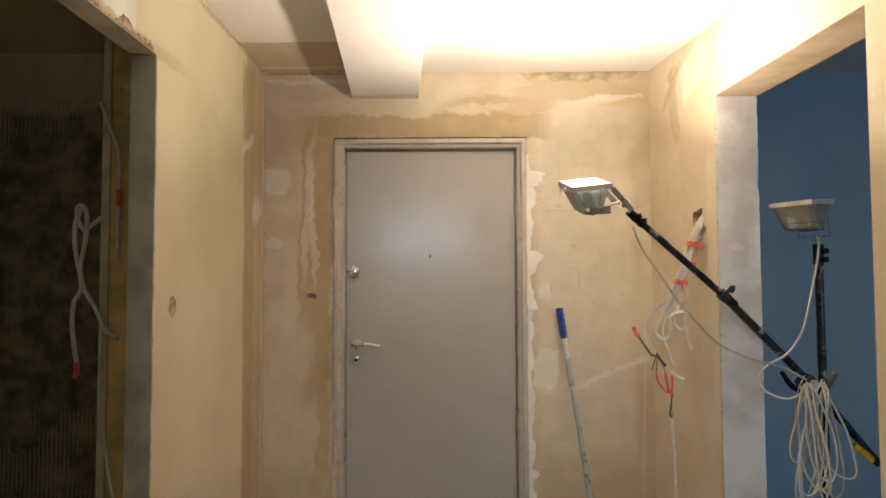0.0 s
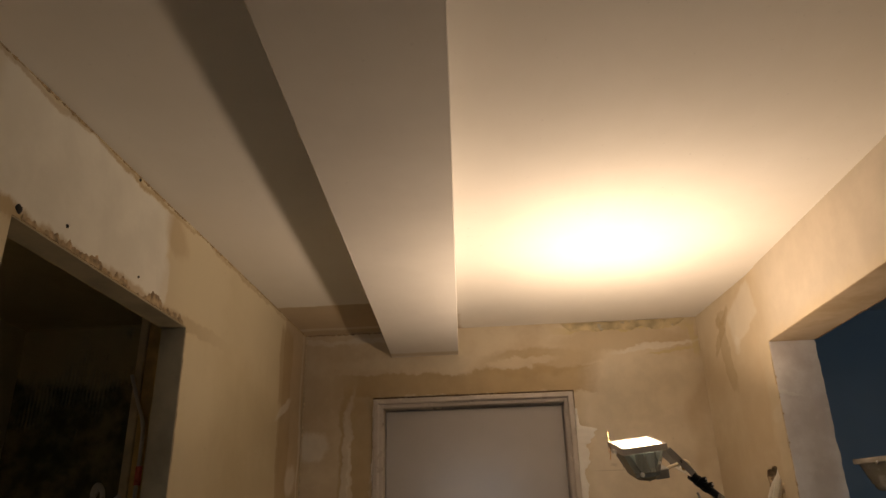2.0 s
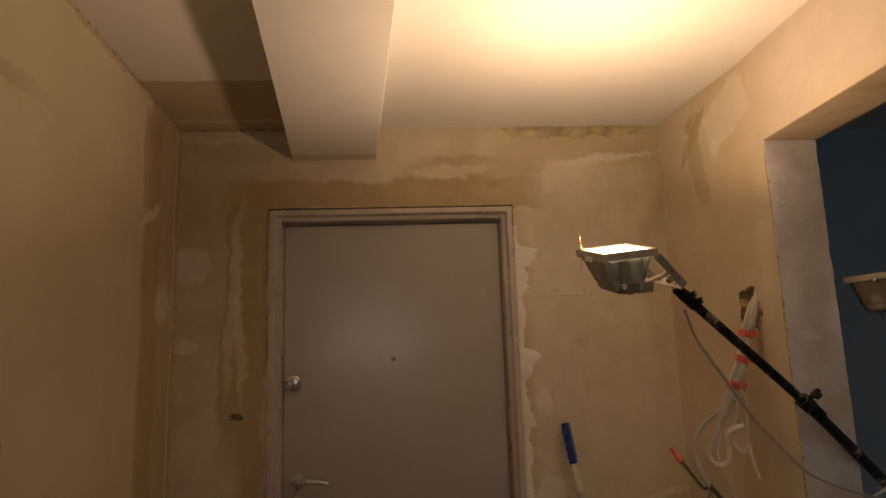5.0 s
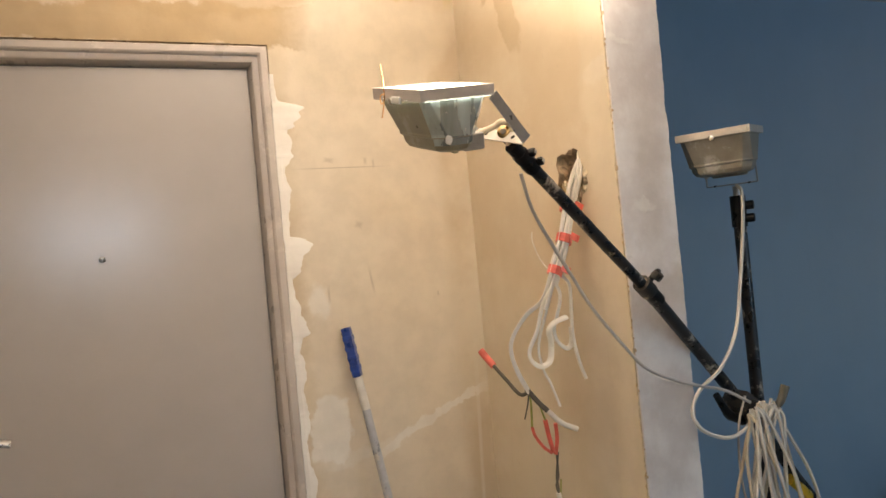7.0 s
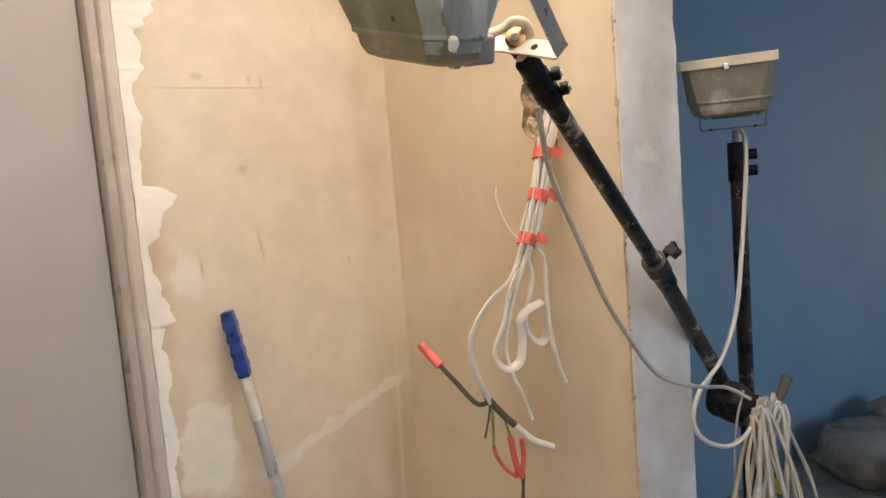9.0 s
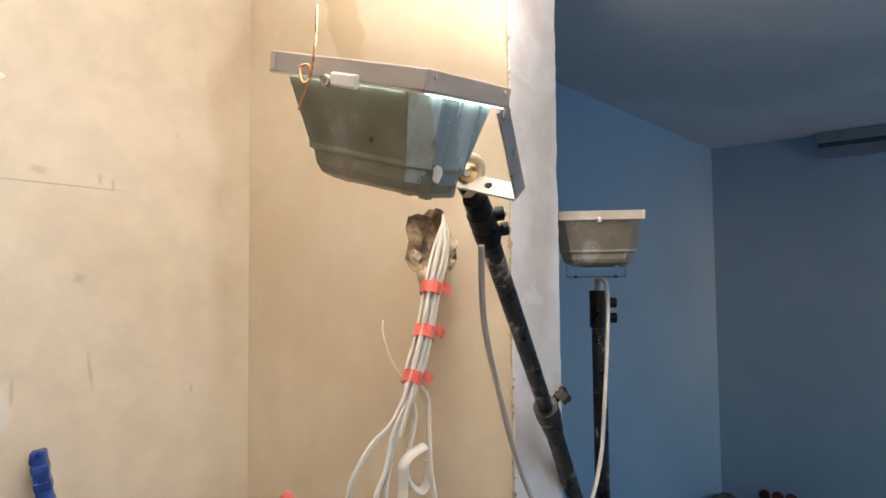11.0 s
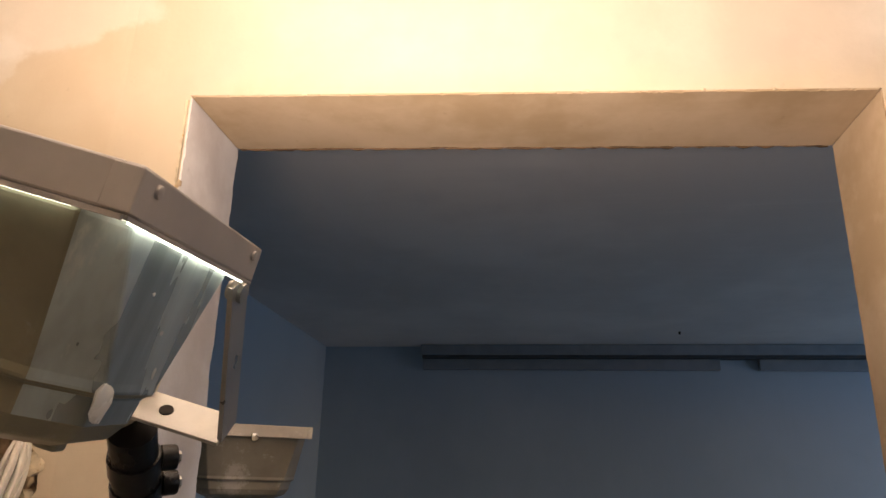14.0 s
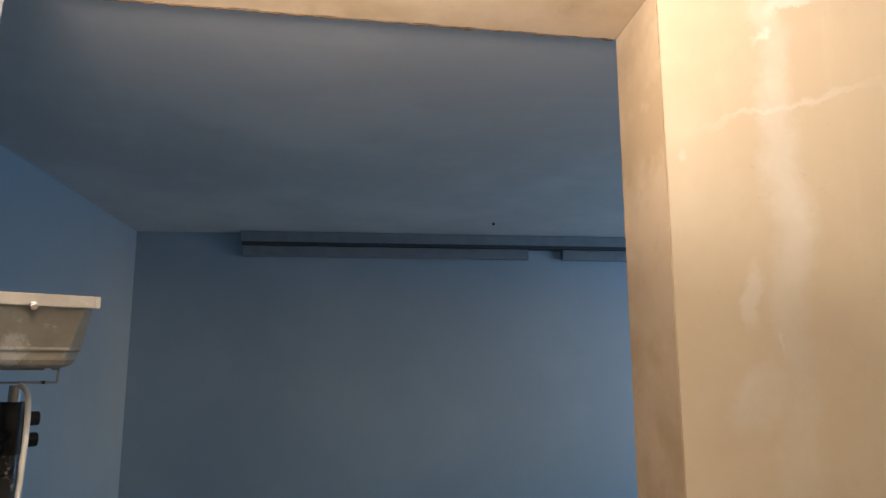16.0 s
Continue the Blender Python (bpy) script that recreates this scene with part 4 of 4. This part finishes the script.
soft_shade(part("hub_lever", tube([HUB + Vector((0.0, -0.06, -0.01)), HUB + Vector((0.018, -0.100, 0.02)), HUB + Vector((0.036, -0.112, 0.068))], 0.010, 10, radii=(0.008, 0.012)), M_LEVER, stand, "dull grey clamp lever"))
soft_shade(part("hub_lever", tube([HUB + Vector((-0.050, -0.04, -0.02)), HUB + Vector((-0.110, -0.055, 0.01)), HUB + Vector((-0.150, -0.060, 0.066))], 0.010, 10, radii=(0.014, 0.009)), M_RUBBER, stand))
soft_shade(part("boom_tip", tube([TAIL - (JOINT - TAIL).normalized() * 0.02, TAIL + (JOINT - TAIL).normalized() * 0.05], 0.018, 14), M_RUBBER, stand))
grip = Vector((2.275, 3.415, 0.668))
soft_shade(part("yellow_grip", tube([grip + Vector((-0.04, 0, 0.035)), grip, grip + Vector((0.035, 0.005, -0.030))], 0.018, 12, flat=0.7), M_YELLOW, stand, "bright yellow plastic grip"))


# ---- cables ----
def cable(name, points, r, mat, label, flat=1.0, parent=None, steps=6, seg=8):
    ob = soft_shade(part(name, tube(points, r, seg, steps=steps, flat=flat), mat, parent), 60)
    if not parent:
        tagged(ob, label, "cable")
    return ob


cable("power_cable", [(1.262, 3.09, 1.58), (1.29, 3.11, 1.515), (1.33, 3.132, 1.46), (1.387, 3.154, 1.386), (1.45, 3.175, 1.30), (1.518, 3.197, 1.228), (1.61, 3.22, 1.14), (1.70, 3.24, 1.095), (1.80, 3.26, 1.06), (1.90, 3.28, 1.03), (1.985, 3.285, 0.985)], 0.0040, M_PVCGREY, "grey rubber lamp cable hanging under the boom")
cable("lamp_lead", [LAMP_A @ Vector((0.078, -0.004, -0.100)), LAMP_A @ Vector((0.094, -0.006, -0.094)), NUT + Vector((-0.022, -0.002, 0.010)), NUT + Vector((-0.010, -0.010, 0.018)), NUT + Vector((0.006, -0.014, 0.014)), NUT + Vector((0.012, -0.010, 0.0)), NUT + Vector((0.010, 0.0, -0.018)), NUT + Vector((0.014, 0.012, -0.022))], 0.0058, M_CREAMPVC, "short cream lead into the lamp's terminal box")
cable("power_cable", [(2.072, 3.345, 1.555), (2.073, 3.33, 1.53), (2.056, 3.322, 1.436), (2.016, 3.314, 1.273), (1.982, 3.309, 1.165), (1.917, 3.302, 1.084), (1.833, 3.295, 1.038), (1.798, 3.288, 0.99), (1.819, 3.281, 0.943), (1.886, 3.274, 0.913), (1.942, 3.267, 0.926), (1.985, 3.262, 0.972)], 0.0050, M_PVC, "white cable looping from the upright lamp")


def coil():
    """Loops of cable that hang over the clamp lever, each a part."""
    rnd = random.Random(12)
    thing = tagged(new("coiled_cable"), "coil of white flex hung over the stand's clamp", "cable")
    top = HUB + Vector((-0.040, -0.105, 0.030))
    for k in range(10):
        length = rnd.uniform(0.30, 0.50)
        wide = rnd.uniform(0.015, 0.070)
        lean = rnd.uniform(-0.10, 0.13)
        near = rnd.uniform(-0.030, 0.015)
        dx, dy = 0.93, -0.36
        pts = []
        for t in np.linspace(0, 1, 13):
            a = 2 * math.pi * t
            side = wide * math.sin(a) * (0.45 + 0.75 * (1 - math.cos(a)) / 2) + rnd.uniform(-0.006, 0.006)
            drop = length * (1 - math.cos(a)) / 2
            off = side + lean * (1 - math.cos(a)) / 2 + (k - 5) * 0.009
            pts.append(top + Vector((dx * off + near * 0.5, dy * off + near, -drop + 0.004 * (k % 3) - 0.0006 * (k - 5) ** 2)))
        soft_shade(part("loop", tube(pts, 0.0046, 7, steps=4), M_PVC if k % 4 else M_CREAMPVC, thing), 60)


coil()
cable("loose_cable", [(2.035, 3.262, 0.99), (1.99, 3.26, 0.90), (1.955, 3.258, 0.78), (1.93, 3.256, 0.66), (1.945, 3.262, 0.52), (1.99, 3.27, 0.44)], 0.0043, M_PVC, "loose white flex hanging from the clamp")
cable("loose_cable", [(1.985, 3.30, 1.00), (1.955, 3.30, 0.93), (1.945, 3.30, 0.82), (1.965, 3.305, 0.72), (2.01, 3.31, 0.69)], 0.003, M_PVCGREY, "thin grey flex hanging behind the clamp")

# bundle that comes out of the broken wall
bundle = new("cable_bundle")
tagged(bundle, "bundle of flat white cables bound with red tape", "cable bundle")
HOLE = Vector((1.655, 3.470, 1.655))
spread = [(-0.020, -0.016), (0.004, -0.018), (-0.008, 0.005), (0.017, 0.002)]
ends = [
    [(1.500, 3.458, 1.300), (1.450, 3.463, 1.265), (1.410, 3.469, 1.213), (1.406, 3.474, 1.171), (1.424, 3.480, 1.119), (1.452, 3.485, 1.068)],
    [(1.498, 3.452, 1.290), (1.472, 3.450, 1.225), (1.444, 3.448, 1.180), (1.446, 3.445, 1.153), (1.468, 3.443, 1.136), (1.495, 3.440, 1.147), (1.502, 3.438, 1.192), (1.497, 3.435, 1.223), (1.514, 3.432, 1.242), (1.550, 3.430, 1.252)],
    [(1.550, 3.452, 1.310), (1.532, 3.448, 1.255), (1.519, 3.446, 1.224), (1.523, 3.442, 1.193), (1.546, 3.438, 1.172), (1.560, 3.434, 1.186), (1.560, 3.430, 1.225)],
    [(1.576, 3.446, 1.333), (1.570, 3.437, 1.271), (1.560, 3.426, 1.225), (1.558, 3.420, 1.190), (1.563, 3.411, 1.136), (1.572, 3.402, 1.095)],
]
for (dx, dy), tail in zip(spread, ends):
    pts = [HOLE + Vector((0.012, 0.004, 0.012)), HOLE + Vector((-0.016 + dx, -0.004 + dy, -0.045)), Vector((1.606 + dx, 3.462 + dy, 1.530)), Vector((1.580 + dx, 3.460 + dy, 1.450)), Vector((1.545 + dx, 3.458 + dy, 1.370)), *tail]
    ob = soft_shade(part("flat_cable", tube(pts, 0.0094, 8, steps=5, flat=0.5), M_PVC, bundle), 60)
soft_shade(part("flat_cable", tube([HOLE + Vector((0.02, 0.01, 0.03)), HOLE + Vector((0.0, 0.01, -0.03)), (1.618, 3.475, 1.54), (1.592, 3.472, 1.44), (1.545, 3.466, 1.34), (1.500, 3.458, 1.25), (1.471, 3.450, 1.18), (1.478, 3.443, 1.12), (1.488, 3.437, 1.094), (1.506, 3.430, 1.032)], 0.0058, 8, steps=5, flat=0.6), M_PVC, bundle), 60)
for dx, dy, low in ((-0.008, -0.020, 1.275), (0.010, -0.010, 1.330)):
    pts = [HOLE + Vector((0.010 + dx * 0.3, 0.004, 0.020)), HOLE + Vector((-0.016 + dx, -0.004 + dy, -0.045)), Vector((1.606 + dx, 3.462 + dy, 1.530)), Vector((1.580 + dx, 3.460 + dy, 1.450)), Vector((1.545 + dx, 3.458 + dy, 1.370)), Vector((1.545 + dx - (1.37 - low) * 0.45, 3.458 + dy, low))]
    soft_shade(part("flat_cable", tube(pts, 0.0085, 8, steps=5, flat=0.5), M_PVC, bundle), 60)
rnd = random.Random(71)
for k in range(11):
    a = radians(75 + 210 * k / 10 + rnd.uniform(-8, 8))
    far = rnd.uniform(0.80, 1.12)
    shard = lump((0, 0, 0), (0.006 + 0.006 * rnd.random(), 0.010 + 0.014 * rnd.random(), 0.008 + 0.012 * rnd.random()), k * 3.1, 0.55, 2)
    shard.transform(Matrix.Translation((1.664, 3.500 + 0.052 * far * math.sin(a), 1.612 + 0.068 * far * math.cos(a))) @ Matrix.Rotation(a, 4, "X") @ Matrix.Rotation(0.5, 4, "Z"))
    setting(part("trim", shard, M_EDGE if k % 3 else M_CRUMBLE), "loose lump of broken plaster in the cable hole", "trim")
soft_shade(part("thin_wire", tube([(1.548, 3.47, 1.36), (1.520, 3.480, 1.40), (1.505, 3.488, 1.45), (1.507, 3.49, 1.475)], 0.0015, 6), M_PVC, bundle))
for c, d, s in (((1.602, 3.457, 1.530), (-0.3, 0, -1), 0.034), ((1.580, 3.455, 1.450), (-0.35, 0, -1), 0.034), ((1.543, 3.453, 1.370), (-0.42, 0, -1), 0.032)):
    d = Vector(d).normalized()
    tape = part("tape", tube([Vector(c) - d * 0.011, Vector(c) + d * 0.011], s * 0.95, 12, flat=0.62), M_TAPE, bundle, "red insulating tape")
    part("tape_tail", box((-0.012, -0.001, -0.009), (0.014, 0.001, 0.009), 0, Matrix.Translation(Vector(c) + Vector((0.018, -0.022, 0.002))) @ Matrix.Rotation(0.5, 4, "Y")), M_TAPE, tape)

# stripped wires with red caps
loom = new("stripped_wires")
tagged(loom, "stripped dark and green wires with red taped ends", "wires")
J = Vector((1.450, 3.485, 1.068))


def strand(name, points, r, mat, label="", flat=1.0):
    return soft_shade(part(name, tube(points, r, 8, flat=flat), mat, loom, label), 60)


strand("wire", [J, (1.442, 3.518, 1.060), (1.422, 3.550, 1.098), (1.402, 3.582, 1.138)], 0.0050, M_WIREDARK)
strand("wire_cap", [(1.404, 3.578, 1.133), (1.397, 3.605, 1.155), (1.391, 3.622, 1.172)], 0.0095, M_TAPE, "red taped wire end", 0.7)
strand("sheath", [J + Vector((-0.004, 0.004, 0.010)), (1.469, 3.469, 1.040), (1.489, 3.452, 1.014)], 0.0070, M_WIREDARK, "grey slit sheath")
strand("sheath_end", [(1.484, 3.455, 1.020), (1.510, 3.436, 0.988), (1.545, 3.420, 0.969)], 0.0072, M_PVC, "white cable end")
strand("wire", [J, (1.445, 3.485, 1.040), (1.432, 3.485, 1.002)], 0.0020, M_WIREDARK)
strand("wire", [J, (1.454, 3.485, 1.040), (1.450, 3.484, 0.975)], 0.0030, M_WIREGREEN)
strand("wire", [(1.450, 3.484, 0.980), (1.456, 3.482, 0.956), (1.476, 3.480, 0.925), (1.498, 3.479, 0.906)], 0.0042, M_TAPE)
strand("wire", [(1.470, 3.470, 1.035), (1.480, 3.474, 1.008), (1.486, 3.475, 0.992)], 0.0025, M_WIREGREEN)
strand("wire", [(1.485, 3.475, 0.993), (1.492, 3.477, 0.954), (1.503, 3.479, 0.907)], 0.0062, M_TAPE)
strand("wire", [(1.514, 3.475, 0.980), (1.516, 3.477, 0.939), (1.509, 3.479, 0.900)], 0.0052, M_TAPE)
for o in (-0.0028, 0.0028):
    strand("wire", [(1.514 + o, 3.479, 0.905), (1.508 - o, 3.479, 0.844), (1.505 + o, 3.479, 0.822), (1.508, 3.479, 0.796)], 0.0026, M_WIREDARK)
strand("wire", [(1.517, 3.478, 0.835), (1.512, 3.478, 0.796)], 0.0020, M_WIREGREEN)
cable("wall_cable", [(1.506, 3.479, 0.802), (1.513, 3.479, 0.750), (1.522, 3.482, 0.60), (1.530, 3.485, 0.30), (1.540, 3.490, 0.0)], 0.0066, M_PVC, "white cable rising from the floor along the wall")

# ---- pole with a blue grip, leaning on the door wall ----
pole = new("roller_pole")
tagged(pole, "grey paint roller pole with blue grip leaning on the wall", "roller pole")
P0, P1 = Vector((1.293, 3.868, 0.0)), Vector((1.115, 3.962, 1.250))
g = (P1 - P0).normalized()
ln = (P1 - P0).length
soft_shade(part("tube", tube([P0 + g * 0.01, P0 + g * (ln - 0.24)], 0.0125, 14), M_POLE, pole))
soft_shade(part("neck", tube([P0 + g * (ln - 0.25), P0 + g * (ln - 0.14)], 0.0135, 14, radii=(0.0135, 0.012)), M_PVC, pole, "dusty white collar"))
bm = box((-0.017, -0.013, -0.15), (0.017, 0.013, 0.0), 0.004)
for z in (-0.13, -0.10, -0.07, -0.04):
    box((-0.0185, -0.0145, z), (0.0185, 0.0145, z + 0.016), 0.003, bm=bm)
rot = g.to_track_quat("Z", "Y").to_matrix().to_4x4()
ob = part("grip", bm, M_BLUEGRIP, pole, "ribbed blue plastic grip")
ob.data.transform(Matrix.Translation(P1) @ rot)
bm = disc((0, -0.0152, -0.018), (0, -1, 0), 0.006, 0.001, 12)
ob = part("grip_hole", bm, M_DARK, pole)
ob.data.transform(Matrix.Translation(P1) @ rot)

# ---- things in the bathroom ----
setting(part("stud", box((-0.668, 2.95, 0), (-0.638, 3.00, H), 0.003), M_STUD), "dusty metal stud beside the bathroom doorway", "stud")
setting(part("stud", box((-0.636, 2.955, 0), (-0.45, 3.02, H), 0.003), M_WOOD), "raw timber stud behind the thin wall", "stud")
loop_a = cable("looped_cable", [(-0.655, 2.945, 1.615), (-0.69, 2.92, 1.575), (-0.715, 2.92, 1.565), (-0.735, 2.915, 1.62), (-0.722, 2.915, 1.65), (-0.700, 2.915, 1.62), (-0.700, 2.91, 1.53), (-0.715, 2.91, 1.43), (-0.712, 2.91, 1.35), (-0.735, 2.91, 1.31), (-0.740, 2.91, 1.22), (-0.720, 2.91, 1.085)], 0.0085, M_PVC, "looped pale cable hanging in the bathroom")
cable("looped_cable", [(-0.722, 2.92, 1.64), (-0.742, 2.92, 1.58), (-0.738, 2.92, 1.48), (-0.705, 2.915, 1.36), (-0.690, 2.91, 1.335), (-0.655, 2.90, 1.29), (-0.615, 2.895, 1.215), (-0.572, 2.89, 1.185)], 0.0085, M_PVC, "second pale cable tail crossing the stud")
soft_shade(part("tape_end", tube([(-0.722, 2.91, 1.10), (-0.720, 2.91, 1.07), (-0.726, 2.91, 1.045)], 0.0105, 10), M_TAPE, loop_a, "red taped cable end"))
cable("thin_cord", [(-0.648, 2.94, 1.20), (-0.652, 2.935, 1.06), (-0.63, 2.90, 0.96), (-0.56, 2.80, 0.80), (-0.47, 2.70, 0.62), (-0.375, 2.63, 0.45), (-0.345, 2.60, 0.30), (-0.36, 2.58, 0.01)], 0.0045, M_PVC, "thin pale cord hanging down by the doorway")
cable("stud_cable", [(-0.665, 2.93, 2.02), (-0.63, 2.925, 1.93), (-0.597, 2.92, 1.85), (-0.590, 2.92, 1.75), (-0.592, 2.92, 1.45)], 0.007, M_PVC, "grey cable running down the stud")
tagged(soft_shade(part("tape_wrap", tube([(-0.588, 2.92, 1.705), (-0.588, 2.92, 1.645)], 0.011, 10), M_TAPE)), "red tape round the cable on the stud", "tape")
tagged(soft_shade(part("pipe_stub", disc((-0.955, 3.68, 2.29), (0, -1, 0), 0.014, 0.05, 14, 0.003), M_CHROME)), "small shiny pipe stub on the dark wall", "pipe")

# plugs and old screws left in the cream wall
for y, z, r in ((1.816, 2.125, 0.011), (1.635, 2.239, 0.006), (1.773, 2.023, 0.005), (1.984, 2.159, 0.005), (2.264, 2.428, 0.005), (1.774, 1.966, 0.006), (2.329, 2.155, 0.004)):
    tagged(soft_shade(part("wall_plug", lump((XL, y, z), (0.004, r, r), y, 0.3, 2), M_DARK)), "small dark plug hole in the cream wall", "wall plug", group="wall plugs")

# ---- things in the blue room ----
EAST = 5.61
rail = new("ceiling_rail")
tagged(rail, "long pale wall rail with a dark slot below the ceiling", "rail")
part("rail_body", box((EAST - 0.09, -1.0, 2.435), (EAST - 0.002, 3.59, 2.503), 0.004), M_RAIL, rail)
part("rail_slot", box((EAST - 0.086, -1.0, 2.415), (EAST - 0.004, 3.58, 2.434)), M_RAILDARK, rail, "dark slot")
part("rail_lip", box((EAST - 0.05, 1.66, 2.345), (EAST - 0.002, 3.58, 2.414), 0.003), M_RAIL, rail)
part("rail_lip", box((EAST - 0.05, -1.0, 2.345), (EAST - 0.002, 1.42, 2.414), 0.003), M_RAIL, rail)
tagged(part("ceiling_hook", disc((5.133, 1.98, ROOM_H), (0, 0, -1), 0.007, 0.016, 12, 0.003), M_DARK), "small dark hook in the ceiling", "hook")
for i in range(3):
    for j in range(2):
        y, z = 3.995 - 0.082 * i, 0.178 - 0.092 * j
        sock = soft_shade(part("socket_box", disc((EAST - 0.001, y, z), (-1, 0, 0), 0.036, 0.004, 24, 0.001), M_SOCKET))
        tagged(sock, "round open red socket box in the blue wall", "socket box", group="socket boxes")
        part("hollow", disc((EAST - 0.0052, y, z), (-1, 0, 0), 0.029, 0.001, 20), M_DARK if (i + j) % 3 == 0 else M_SOCKET, sock)


def sack(name, centre, size, turn, seed, mat, label):
    bm = bmesh.new()
    bmesh.ops.create_icosphere(bm, subdivisions=4, radius=1)
    for v in bm.verts:
        p = v.co.copy()
        q = Vector([math.copysign(abs(c) ** 0.7, c) for c in p])
        n = noise.noise(p * 1.8 + Vector((seed, 0, 0))) * 0.16 + noise.noise(p * 5 + Vector((0, seed, 0))) * 0.05
        v.co = Vector((q.x * size[0], q.y * size[1], max(q.z, -0.82) * size[2])) * (1 + n)
        v.co.z = max(v.co.z, -size[2] * 0.8)
    bm.transform(Matrix.Translation((centre[0], centre[1], centre[2] + size[2] * 0.8)) @ Matrix.Rotation(radians(turn), 4, "Z"))
    return tagged(soft_shade(part(name, bm, mat), 70), label, "sack", group="sacks on the floor")


sack("plaster_sack", (4.36, 3.97, 0.0), (0.21, 0.19, 0.135), 20, 11, M_LIDBROWN, "half-full brown-stained plaster sack on the floor")
sack("plaster_sack", (3.96, 3.97, 0.0), (0.22, 0.19, 0.125), -10, 14, M_LIDBROWN, "slumped dusty brown plaster sack on the floor")
sack("plaster_sack", (4.14, 3.56, 0.0), (0.20, 0.17, 0.125), 35, 17, M_SACK, "half-full white plastic sack on the floor")
sack("plaster_sack", (3.72, 3.58, 0.0), (0.20, 0.19, 0.115), 5, 19, M_LIDPALE, "slumped pale grey sack on the floor")
sack("rubbish_bag", (5.33, 4.165, 0.0), (0.11, 0.075, 0.120), 0, 5, M_SACKBROWN, "crumpled brown paper bag in the corner")
sack("rubbish_bag", (5.27, 4.06, 0.0), (0.10, 0.080, 0.118), 30, 8, M_SACKDARK, "crumpled dark bag beside a brown one")
sack("rubbish_bag", (5.05, 3.86, 0.0), (0.16, 0.12, 0.06), 15, 6, M_SACKDARK, "low dark bag before the wall")
for x, y, z, ln, wd, th, turn, mat, words in ((5.32, 3.62, 0.0, 0.52, 0.16, 0.05, 78, M_OFFCUT, "dark board offcut lying by the wall"), (5.30, 3.58, 0.05, 0.44, 0.09, 0.03, 96, M_OFFCUT, "narrow dark offcut on a board"),
                                     (5.18, 3.22, 0.0, 0.60, 0.30, 0.055, 84, M_SACKBROWN, "flattened brown carton on the floor")):
    ob = part("board_offcut" if mat is M_OFFCUT else "flat_carton", box((-ln / 2, -wd / 2, 0), (ln / 2, wd / 2, th), 0.006), mat)
    ob.matrix_world = pose(x, y, z, 0, 0, turn)
    tagged(ob, words, "board" if mat is M_OFFCUT else "carton")
